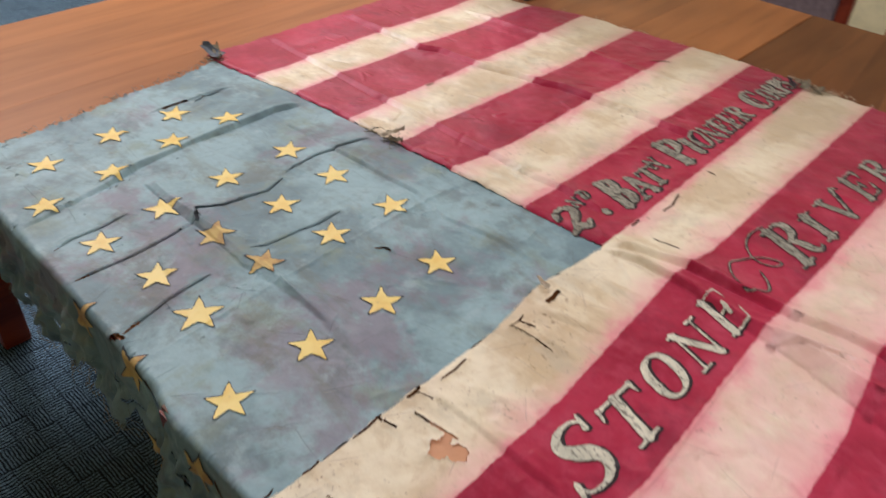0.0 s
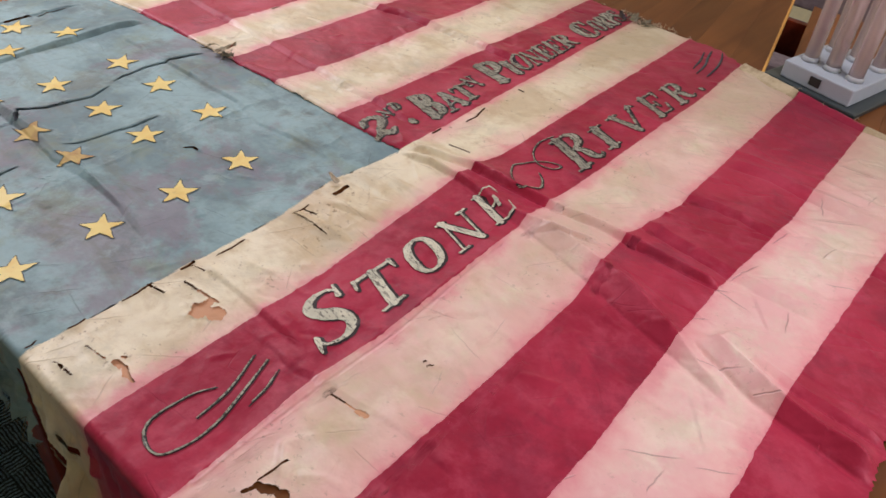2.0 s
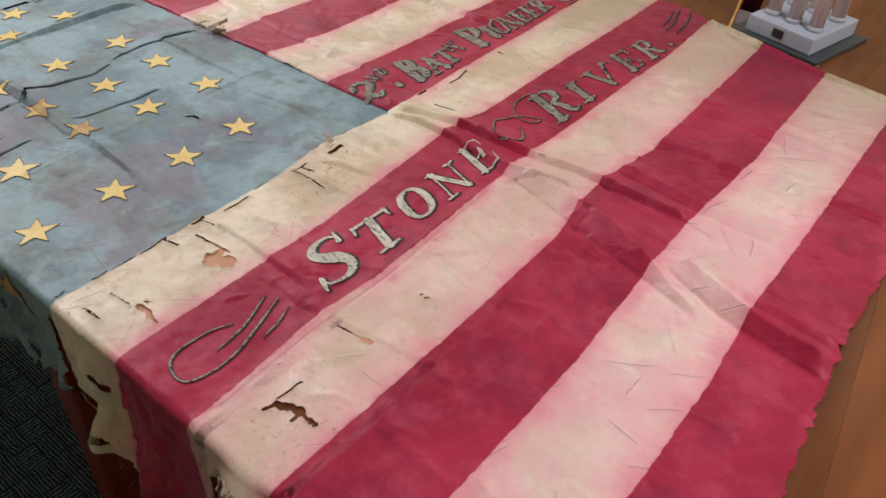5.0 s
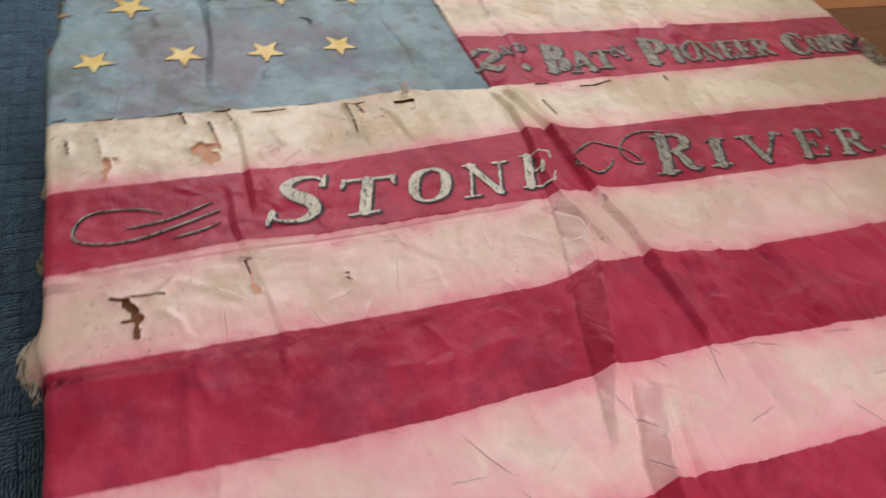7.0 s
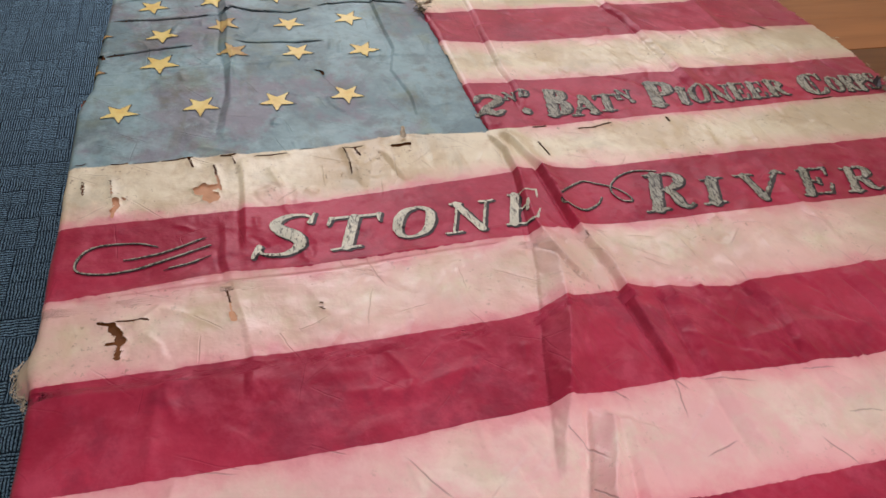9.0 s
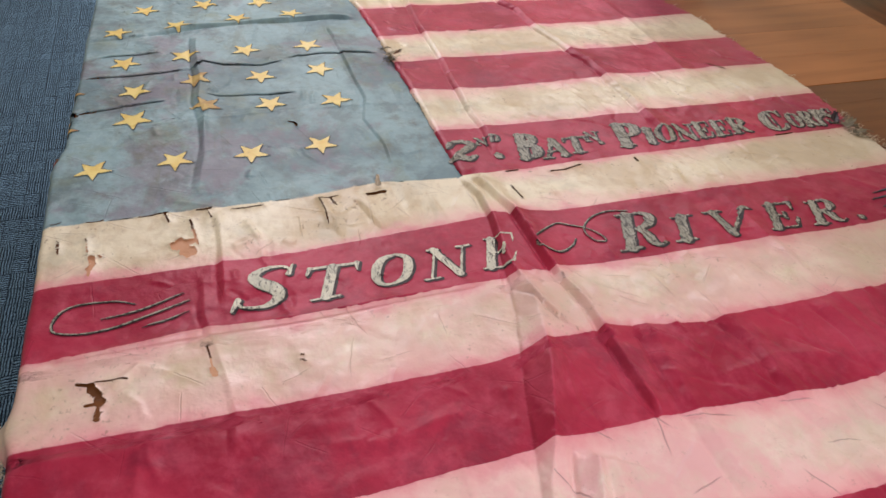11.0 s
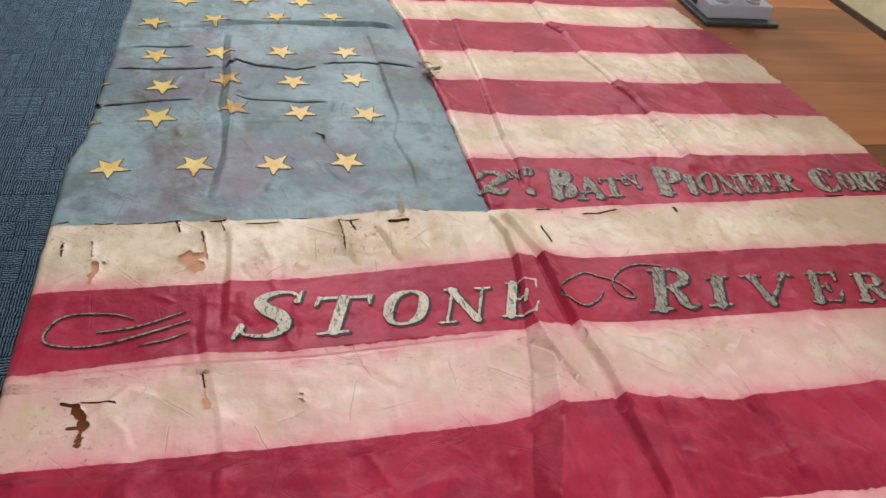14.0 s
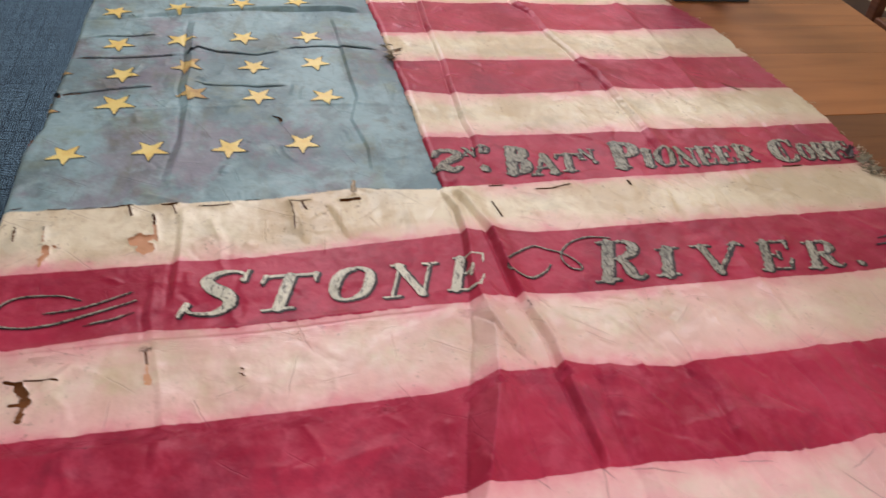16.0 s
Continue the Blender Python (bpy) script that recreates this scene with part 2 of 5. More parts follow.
def blue_black_paint(nt, vec):
    return blend(nt, noise_of(nt, vec, 60, 4), (0.03, 0.045, 0.06), (0.10, 0.12, 0.14))


# worn and dark set the colour and strength of the painted crease shade
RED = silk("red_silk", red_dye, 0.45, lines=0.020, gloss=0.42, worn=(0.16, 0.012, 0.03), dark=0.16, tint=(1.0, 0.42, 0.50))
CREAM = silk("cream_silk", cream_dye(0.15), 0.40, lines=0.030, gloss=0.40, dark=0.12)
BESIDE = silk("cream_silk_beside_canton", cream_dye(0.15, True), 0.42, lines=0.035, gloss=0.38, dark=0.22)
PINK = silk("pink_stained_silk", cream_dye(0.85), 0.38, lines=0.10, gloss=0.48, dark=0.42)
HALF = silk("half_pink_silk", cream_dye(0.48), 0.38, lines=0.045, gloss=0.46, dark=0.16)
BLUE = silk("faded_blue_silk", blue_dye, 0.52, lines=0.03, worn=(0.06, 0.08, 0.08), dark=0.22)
GOLD = silk("gold_star_paint", gold_paint, 0.45, sheen=0.0)
RUST = silk("rusty_star_paint", rusty_paint, 0.6, sheen=0.0)
SILVER = silk("silver_leaf", silver_paint, 0.45, sheen=0.0)
GREY = silk("grey_leaf", lambda nt, vec: silver_paint(nt, vec, 0.54), 0.45, sheen=0.0)
INK = silk("black_paint", black_paint, 0.5, sheen=0.0)
INKBLUE = silk("blue_black_paint", blue_black_paint, 0.5, sheen=0.0)


def wood(name, pale, dark, rough, seam=0.0):
    m, nt, b = mat_base(name, rough)
    info = nt.nodes.new("ShaderNodeObjectInfo")
    add = nt.nodes.new("ShaderNodeVectorMath")
    add.operation = "ADD"
    com = nt.nodes.new("ShaderNodeCombineXYZ")
    nt.links.new(maths(nt, "MULTIPLY", info.outputs["Random"], 37.0), com.inputs["Z"])
    nt.links.new(coords(nt), add.inputs[0])
    nt.links.new(com.outputs[0], add.inputs[1])
    mp = nt.nodes.new("ShaderNodeMapping")
    mp.inputs["Scale"].default_value = (1.0, 0.09, 1.0)
    nt.links.new(add.outputs[0], mp.inputs["Vector"])
    grain = noise_of(nt, mp.outputs["Vector"], 20, 4, 0.55, 0.6)
    pores = noise_of(nt, mp.outputs["Vector"], 170, 3, 0.6)
    c = blend(nt, ramp(nt, grain, 0.32, 0.70), pale, dark)
    c = blend(nt, maths(nt, "MULTIPLY", ramp(nt, pores, 0.55, 0.75), 0.18), c, tuple(0.45 * k for k in dark))
    hsv = nt.nodes.new("ShaderNodeHueSaturation")
    nt.links.new(maths(nt, "ADD", 0.72, maths(nt, "MULTIPLY", info.outputs["Random"], 0.62)), hsv.inputs["Value"])
    nt.links.new(c, hsv.inputs["Color"])
    nt.links.new(hsv.outputs["Color"], b.inputs["Base Color"])
    b.inputs["Coat Weight"].default_value = 0.10
    b.inputs["Specular IOR Level"].default_value = 0.22
    b.inputs["Coat Roughness"].default_value = 0.22
    bump(nt, b, grain, 0.05, 0.002)
    return m


OAK = wood("honey_table_wood", (0.320, 0.121, 0.038), (0.235, 0.083, 0.025), 0.46)
DEEPOAK = wood("deep_honey_table_wood", (0.205, 0.072, 0.020), (0.140, 0.044, 0.012), 0.46)
CHERRY = wood("dark_cherry_wood", (0.21, 0.034, 0.014), (0.12, 0.018, 0.009), 0.40)
BROWN = wood("brown_chair_wood", (0.15, 0.055, 0.025), (0.085, 0.028, 0.014), 0.45)


def carpet():
    m, nt, b = mat_base("navy_loop_carpet", 0.95)
    b.inputs["Specular IOR Level"].default_value = 0.1
    vec = coords(nt, (1 / 0.066, 1 / 0.044, 1))
    wav = node(nt, "ShaderNodeTexNoise", Scale=1.6, Detail=3)
    nt.links.new(vec, wav.inputs["Vector"])
    off = nt.nodes.new("ShaderNodeVectorMath")
    off.operation = "MULTIPLY_ADD"
    off.inputs[1].default_value = (0.16, 0.16, 0.0)
    nt.links.new(wav.outputs["Color"], off.inputs[0])
    nt.links.new(vec, off.inputs[2])
    fl = nt.nodes.new("ShaderNodeVectorMath")
    fl.operation = "FLOOR"
    nt.links.new(off.outputs[0], fl.inputs[0])
    wn = nt.nodes.new("ShaderNodeTexWhiteNoise")
    wn.noise_dimensions = "2D"
    nt.links.new(fl.outputs[0], wn.inputs["Vector"])
    sp = nt.nodes.new("ShaderNodeSeparateXYZ")
    nt.links.new(off.outputs[0], sp.inputs[0])
    wavy = maths(nt, "MULTIPLY", noise_of(nt, vec, 2.6, 4), 7.0)
    rx = maths(nt, "SINE", maths(nt, "ADD", maths(nt, "MULTIPLY", sp.outputs["X"], 6.2832 * 7), wavy))
    ry = maths(nt, "SINE", maths(nt, "ADD", maths(nt, "MULTIPLY", sp.outputs["Y"], 6.2832 * 6), wavy))
    pick = maths(nt, "GREATER_THAN", wn.outputs["Value"], 0.5)
    mix = nt.nodes.new("ShaderNodeMix")
    nt.links.new(pick, mix.inputs[0])
    nt.links.new(rx, mix.inputs[2])
    nt.links.new(ry, mix.inputs[3])
    h = maths(nt, "ADD", maths(nt, "MULTIPLY", mix.outputs[0], 0.5), 0.5)
    h = ramp(nt, h, 0.22, 0.62)
    # a dark groove round each block
    fr = nt.nodes.new("ShaderNodeVectorMath")
    fr.operation = "FRACTION"
    nt.links.new(off.outputs[0], fr.inputs[0])
    ff = nt.nodes.new("ShaderNodeSeparateXYZ")
    nt.links.new(fr.outputs[0], ff.inputs[0])
    for side in ("X", "Y"):
        h = maths(nt, "MULTIPLY", h, maths(nt, "MULTIPLY_ADD", ramp(nt, maths(nt, "PINGPONG", ff.outputs[side], 0.5), 0.0, 0.06), 0.65, 0.35))
    tuft = noise_of(nt, vec, 14, 4, 0.7)
    c = blend(nt, maths(nt, "MULTIPLY", h, ramp(nt, tuft, 0.36, 0.60)), (0.004, 0.008, 0.014), (0.255, 0.415, 0.565))
    tone = ramp(nt, wn.outputs["Value"], 0.0, 1.0)
    c = blend(nt, maths(nt, "MULTIPLY", tone, 0.22), c, (0.030, 0.052, 0.075))
    nt.links.new(c, b.inputs["Base Color"])
    bump(nt, b, h, 0.7, 0.004)
    return m


CARPET = carpet()


def painted(name, colour, rough, speck=0.08, scale=14.0):
    m, nt, b = mat_base(name, rough)
    vec = coords(nt)
    dark = tuple(k * (1 - 2 * speck) for k in colour)
    nt.links.new(blend(nt, ramp(nt, noise_of(nt, vec, scale, 5, 0.6), 0.3, 0.7), colour, dark), b.inputs["Base Color"])
    bump(nt, b, noise_of(nt, vec, 220, 2), 0.12, 0.001)
    return m


WALL = painted("cream_wall_paint", (0.78, 0.69, 0.42), 0.8)
CEIL = painted("white_ceiling_paint", (0.82, 0.81, 0.78), 0.9)
SKIRT = painted("brown_skirting", (0.10, 0.06, 0.04), 0.5)
FABRIC = painted("mauve_grey_upholstery", (0.20, 0.155, 0.165), 0.9, 0.15, 60)
DARKPLATE = painted("dark_slate_plastic", (0.05, 0.065, 0.07), 0.35)
BLACK = painted("black_plastic", (0.02, 0.02, 0.022), 0.4)
YELLOW = painted("yellow_tape", (0.72, 0.60, 0.05), 0.4)
DIRTY = painted("dirty_thread", (0.24, 0.21, 0.14), 0.9, 0.25, 90)
PALE = painted("pale_thread", (0.66, 0.56, 0.42), 0.9, 0.2, 90)


def metal(name, colour, rough):
    m, nt, b = mat_base(name, rough, 0.8)
    nt.links.new(blend(nt, noise_of(nt, coords(nt), 40, 4), colour, tuple(0.8 * k for k in colour)), b.inputs["Base Color"])
    return m


BRASS = metal("worn_brass", (0.62, 0.40, 0.16), 0.35)


def plastic(name, colour, trans, rough):
    m, nt, b = mat_base(name, rough)
    nt.links.new(blend(nt, noise_of(nt, coords(nt), 25, 3), colour, tuple(0.88 * k for k in colour)), b.inputs["Base Color"])
    b.inputs["Transmission Weight"].default_value = trans
    b.inputs["IOR"].default_value = 1.2
    return m


SHELL = plastic("clear_grey_acrylic", (0.60, 0.67, 0.77), 0.25, 0.14)
TUBE = plastic("pink_clear_plastic", (0.97, 0.88, 0.91), 0.62, 0.16)
FERRULE = plastic("milky_plastic", (0.80, 0.85, 0.90), 0.45, 0.25)


# ---------- building helpers ----------
def part(name, bm, material, parent, label=""):
    me = bpy.data.meshes.new(name)
    bm.to_mesh(me)
    bm.free()
    me.materials.append(material)
    ob = new(name, me)
    ob.parent = parent
    return tagged(ob, label) if label else ob


def thing(name, label, category, at=(0, 0, 0), turn=0.0, group="", kind=""):
    e = new(name)
    e.empty_display_size = 0.05
    e.matrix_basis = pose(*at, 0, 0, turn)
    return tagged(e, label, category, group, kind)


def box(lo, hi, bevel=0.0, segs=2):
    bm = bmesh.new()
    bmesh.ops.create_cube(bm, size=1)
    for v in bm.verts:
        v.co = Vector(((lo[i] + hi[i]) / 2 + v.co[i] * (hi[i] - lo[i])) for i in range(3))
    if bevel:
        bmesh.ops.bevel(bm, geom=bm.edges[:], offset=bevel, segments=segs, affect="EDGES", profile=0.6)
    return bm


def rod(a, b, r0, r1=None, n=14, rings=()):
    """A turned rod from a to b; rings: (place 0..1, radius) for bulges on the way."""
    a, b = Vector(a), Vector(b)
    r1 = r0 if r1 is None else r1
    steps = [(0.0, r0), *rings, (1.0, r1)]
    q = (b - a).to_track_quat("Z", "Y")
    bm = bmesh.new()
    loops = []
    for f, r in steps:
        loops.append([bm.verts.new(a + (b - a) * f + q @ Vector((r * math.cos(k * math.tau / n), r * math.sin(k * math.tau / n), 0))) for k in range(n)])
    for lo, hi in zip(loops, loops[1:]):
        for k in range(n):
            bm.faces.new((lo[k], lo[(k + 1) % n], hi[(k + 1) % n], hi[k])).smooth = True
    bm.faces.new(loops[0][::-1])
    bm.faces.new(loops[-1])
    return bm


def sheet_mesh(name, P, keep=None, uv=None):
    """A mesh from a grid of places, less the cells that keep leaves out."""
    n, m = P.shape[:2]
    idx = np.arange(n * m).reshape(n, m)
    F = np.stack([idx[:-1, :-1], idx[1:, :-1], idx[1:, 1:], idx[:-1, 1:]], -1).reshape(-1, 4)
    if keep is not None:
        F = F[keep.reshape(-1)]
    used = np.unique(F)
    back = np.zeros(n * m, dtype=np.int64)
    back[used] = np.arange(len(used))
    V, F = P.reshape(-1, 3)[used], back[F]
    me = bpy.data.meshes.new(name)
    me.vertices.add(len(V))
    me.vertices.foreach_set("co", V.astype(np.float32).ravel())
    me.loops.add(F.size)
    me.loops.foreach_set("vertex_index", F.astype(np.int32).ravel())
    me.polygons.add(len(F))
    me.polygons.foreach_set("loop_start", np.arange(0, F.size, 4, dtype=np.int32))
    me.update(calc_edges=True)
    me.polygons.foreach_set("use_smooth", np.ones(len(F), dtype=bool))
    if uv is not None:
        U = uv.reshape(-1, 2)[used]
        layer = me.uv_layers.new(name="weave")
        layer.data.foreach_set("uv", U[F.ravel()].astype(np.float32).ravel())
    me.validate()
    return me


# ---------- the room ----------
TOP = 0.75


def structure(name, bm, material, label, category):
    me = bpy.data.meshes.new(name)
    bm.to_mesh(me)
    bm.free()
    me.materials.append(material)
    return tagged(new(name, me), label, category, kind="structure")


X0, X1, Y0, Y1, ZC = -4.9, 3.2, -2.8, 3.75, 2.7
structure("floor", box((X0, Y0, -0.1), (X1, Y1, 0)), CARPET, "dark navy loop-pile carpet with a basket-weave block pattern", "carpet")
structure("wall_north", box((X0, Y1, -0.1), (X1, Y1 + 0.15, ZC)), WALL, "plain cream painted wall", "wall")
structure("wall_south", box((X0, Y0 - 0.15, -0.1), (X1, Y0, ZC)), WALL, "plain cream painted wall", "wall")
structure("wall_west", box((X0 - 0.15, Y0 - 0.15, -0.1), (X0, Y1 + 0.15, ZC)), WALL, "plain cream painted wall", "wall")
structure("wall_east", box((X1, Y0 - 0.15, -0.1), (X1 + 0.15, Y1 + 0.15, ZC)), WALL, "plain cream painted wall", "wall")
structure("ceiling", box((X0 - 0.15, Y0 - 0.15, ZC), (X1 + 0.15, Y1 + 0.15, ZC + 0.1)), CEIL, "plain white ceiling", "ceiling")
structure("baseboard", box((X0, Y1 - 0.015, 0), (X1, Y1 - 0.002, 0.10), 0.004), SKIRT, "dark brown baseboard along the wall", "baseboard")


# ---------- the tables ----------
def table(label, x0, x1, near, far, skew0=0.0, skew1=0.0, boards=6, legs=(), top=OAK):
    """A library table: boards along y, an apron and square legs. near and far give the edge's y at x0 and x1;
    skew0 and skew1 shift the far end of its two long edges."""
    t = thing("table", label, "table", group="tables pushed together")
    rnd = random.Random(len(label) * 7 + int(x0 * 100))
    cuts = [x0 + (x1 - x0) * k / boards + (rnd.uniform(-0.012, 0.012) if 0 < k < boards else 0) for k in range(boards + 1)]

    def edge(f, y):
        return near[0] + (near[1] - near[0]) * f if y == 0 else far[0] + (far[1] - far[0]) * f
    for k in range(boards):
        a, b = cuts[k], cuts[k + 1] - 0.0001
        fa, fb = (a - x0) / (x1 - x0), (b - x0) / (x1 - x0)
        sa, sb = skew0 + (skew1 - skew0) * fa, skew0 + (skew1 - skew0) * fb
        bm = bmesh.new()
        quad = [(a, edge(fa, 0)), (b, edge(fb, 0)), (b + sb, edge(fb, 1)), (a + sa, edge(fa, 1))]
        lo = [bm.verts.new((x, y, TOP - 0.030)) for x, y in quad]
        hi = [bm.verts.new((x, y, TOP)) for x, y in quad]
        bm.faces.new(hi)
        bm.faces.new(lo[::-1])
        for j in range(4):
            bm.faces.new((lo[j], lo[(j + 1) % 4], hi[(j + 1) % 4], hi[j]))
        bmesh.ops.bevel(bm, geom=[e for e in bm.edges if e.verts[0].co.z > TOP - 0.01 and e.verts[1].co.z > TOP - 0.01], offset=0.0003, segments=1, affect="EDGES")
        part("plank", bm, top, t)
    bm = bmesh.new()
    quad = [(x0, near[0] - 0.004), (x1, near[1] - 0.004), (x1, near[1] - 0.0003), (x0, near[0] - 0.0003)]
    lo = [bm.verts.new((x, y, TOP - 0.032)) for x, y in quad]
    hi = [bm.verts.new((x, y, TOP - 0.006)) for x, y in quad]
    bm.faces.new(hi)
    bm.faces.new(lo[::-1])
    for j in range(4):
        bm.faces.new((lo[j], lo[(j + 1) % 4], hi[(j + 1) % 4], hi[j]))
    part("edge_band", bm, CHERRY, t, "dark cherry edge band")
    lo, hi = max(near), min(far)
    a, b = x0 + 0.05, x1 - 0.05
    part("apron", box((a, lo + 0.02, TOP - 0.12), (b, lo + 0.04, TOP - 0.031), 0.002), CHERRY, t, "dark cherry apron")
    part("apron", box((a, hi - 0.06, TOP - 0.12), (b, hi - 0.04, TOP - 0.031), 0.002), CHERRY, t, "dark cherry apron")
    for x in legs:
        for y in (lo + 0.05, hi - 0.10):
            part("leg", box((x - 0.034, y - 0.034, 0.0), (x + 0.034, y + 0.034, TOP - 0.031), 0.006), CHERRY, t, "square dark cherry leg")
    return t


table("long honey-coloured plank table with dark cherry legs under the canton", -1.92, -0.648, (0.305, 0.259), (2.18, 2.165), boards=9, legs=(-1.80, -0.735))
slant_table = table("slant-ended honey-coloured plank table with dark cherry legs beneath the lettering", -0.645, 0.199, (0.243, 0.243), (2.165, 2.165), 0.0, -0.470, boards=6, legs=(-0.600, -0.310), top=DEEPOAK)
table("honey-coloured plank table standing a finger apart from its neighbour", 0.232, 0.66, (0.243, 0.243), (2.165, 2.165), -0.450, 0.0, boards=4, legs=(0.300, 0.59), top=DEEPOAK)


EDGE = wood("pale_edging_wood", (0.62, 0.34, 0.09), (0.50, 0.25, 0.06), 0.4)
_bm = bmesh.new()
_quad = [(0.1955, 0.250), (0.2010, 0.250), (-0.2690, 2.165), (-0.2745, 2.165)]
_lo = [_bm.verts.new((x, y, TOP - 0.034)) for x, y in _quad]
_hi = [_bm.verts.new((x, y, TOP + 0.0007)) for x, y in _quad]
_bm.faces.new(_hi)
_bm.faces.new(_lo[::-1])
for _j in range(4):
    _bm.faces.new((_lo[_j], _lo[(_j + 1) % 4], _hi[(_j + 1) % 4], _hi[_j]))
part("edging", _bm, EDGE, slant_table, "pale yellow wooden edging")


# ---------- the flag's surface ----------
def lattice(ix, iy, seed):
    h = (ix * 374761393 + iy * 668265263 + seed * 974711) & 0xFFFFFFFF
    h = ((h ^ (h >> 13)) * 1274126177) & 0xFFFFFFFF
    return ((h ^ (h >> 16)) & 0xFFFF) / 32767.5 - 1.0


def vnoise(x, y, seed=0):
    x, y = np.asarray(x, dtype=float), np.asarray(y, dtype=float)
    ix, iy = np.floor(x).astype(np.int64), np.floor(y).astype(np.int64)
    fx, fy = x - ix, y - iy
    fx, fy = fx * fx * (3 - 2 * fx), fy * fy * (3 - 2 * fy)
    a, b = lattice(ix, iy, seed), lattice(ix + 1, iy, seed)
    c, d = lattice(ix, iy + 1, seed), lattice(ix + 1, iy + 1, seed)
    return (a + (b - a) * fx) * (1 - fy) + (c + (d - c) * fx) * fy


def curve_of(*pairs):
    """A smooth-enough curve through (at, value) pairs."""
    at, val = [p[0] for p in pairs], [p[1] for p in pairs]
    return lambda q: np.interp(q, at, val)


def fold_y(x):
    """The y at which the cloth turns down over the tables' edge."""
    far = 0.259 + (-0.648 - x) * 0.0362
    f = np.clip((-0.60 - x) / 0.10, 0, 1)
    f = f * f * (3 - 2 * f)
    return 0.243 * (1 - f) + far * f + 0.003


seam_y = curve_of((-1.44, 0.842), (-1.36, 0.845), (-1.19, 0.868), (-1.02, 0.876), (-0.80, 0.880), (-0.45, 0.887))


def near_line(X, Y, pts, pad):
    """Signed distance to a broken line, and the place along it (0 to 1); only for the points within pad."""
    pts = np.asarray(pts, dtype=float)
    m = (X > pts[:, 0].min() - pad) & (X < pts[:, 0].max() + pad) & (Y > pts[:, 1].min() - pad) & (Y < pts[:, 1].max() + pad)
    if not m.any():
        return m, None, None
    x, y = X[m], Y[m]
    best, side, along = np.full(x.shape, 9.0), np.zeros(x.shape), np.zeros(x.shape)
    seg = np.hypot(*(pts[1:] - pts[:-1]).T)
    total, run = seg.sum(), 0.0
    for (ax, ay), (bx, by), ln in zip(pts, pts[1:], seg):
        f = np.clip(((x - ax) * (bx - ax) + (y - ay) * (by - ay)) / (ln * ln), 0, 1)
        dx, dy = x - ax - f * (bx - ax), y - ay - f * (by - ay)
        d = np.hypot(dx, dy)
        w = d < best
        best[w] = d[w]
        side[w] = np.sign((bx - ax) * dy - (by - ay) * dx)[w]
        along[w] = ((run + f * ln) / total)[w]
        run += ln
    return m, best * side, along


CREASES = []


def crease(kind, amp, width, *pts):
    """kind 'ridge': a fold standing up; 'dip': a furrow."""
    CREASES.append((kind, amp, width, pts))


FOLDS = []


def fold(amp, wide, fall, *pts, turned=1):
    """A pleat along a line of (x, y), or (x, y, amp share, width share): the silk climbs steeply from the line to a crest, on the
    line's left (or right, turned=-1), and sinks slowly behind it."""
    FOLDS.append((amp, wide, fall, turned, [(*q, 1.0, 1.0)[:4] if len(q) < 4 else q for q in pts]))


# the seam between canton and stripes runs on as the great pleat across the lettering
fold(0.019, 0.034, 0.026, (-0.455, 0.872, 0.3, 0.20), (-0.395, 0.888, 0.5, 0.24), (-0.332, 0.886, 0.6, 0.28), (-0.270, 0.877, 0.65, 0.30), (-0.217, 0.868, 0.7, 0.42), (-0.179, 0.861, 0.85, 0.70), (-0.129, 0.849, 1.1, 1), (-0.048, 0.827, 1.25, 1.1),
     (0.026, 0.805, 1.25, 1), (0.090, 0.790, 1.05, 0.75), (0.140, 0.778, 0.55, 0.40), (0.192, 0.767, 0.15, 0.2))
fold(0.011, 0.009, 0.026, (-0.450, 0.886), (-0.415, 0.905), (-0.342, 0.925), (-0.270, 0.928), (-0.216, 0.929), (-0.159, 0.938), (-0.106, 0.949), (-0.049, 0.946), (0.053, 0.949), (0.10, 0.953))
fold(0.010, 0.004, 0.018, (-0.172, 0.858), (-0.145, 0.881), (-0.119, 0.889), (-0.072, 0.913))
fold(0.021, 0.028, 0.020, (0.095, 0.838, 0.3, 0.5), (0.118, 0.826, 1, 1), (0.160, 0.812, 1, 1), (0.205, 0.792, 1, 0.9), (0.240, 0.786, 1, 0.8), (0.300, 0.778, 1, 0.8), (0.36, 0.768, 1, 0.8))
fold(0.008, 0.012, 0.020, (0.115, 0.860), (0.164, 0.851), (0.229, 0.838), (0.303, 0.834), (0.36, 0.83))
fold(0.007, 0.020, 0.030, (-0.075, 0.996), (-0.010, 0.992), (0.067, 0.987), (0.150, 0.986), (0.22, 0.99))
fold(0.006, 0.022, 0.040, (-0.05, 1.262), (0.028, 1.280), (0.100, 1.270), (0.20, 1.272), (0.30, 1.28))
fold(0.005, 0.016, 0.030, (-0.10, 1.10), (0.00, 1.13), (0.10, 1.125), (0.24, 1.15), (0.34, 1.15))
# stiff creases in the pink silk
fold(0.0036, 0.0025, 0.012, (0.149, 0.731), (0.179, 0.736), (0.216, 0.748), turned=-1)
fold(0.0034, 0.0025, 0.010, (0.203, 0.787), (0.220, 0.791), (0.240, 0.798), turned=-1)
fold(0.0026, 0.0025, 0.010, (0.100, 0.826), (0.112, 0.836), (0.130, 0.853), turned=-1)
fold(0.0024, 0.0025, 0.010, (0.126, 0.892), (0.150, 0.898), (0.180, 0.901), turned=-1)
fold(0.0024, 0.0025, 0.010, (0.120, 0.986), (0.150, 0.950), (0.180, 0.914))
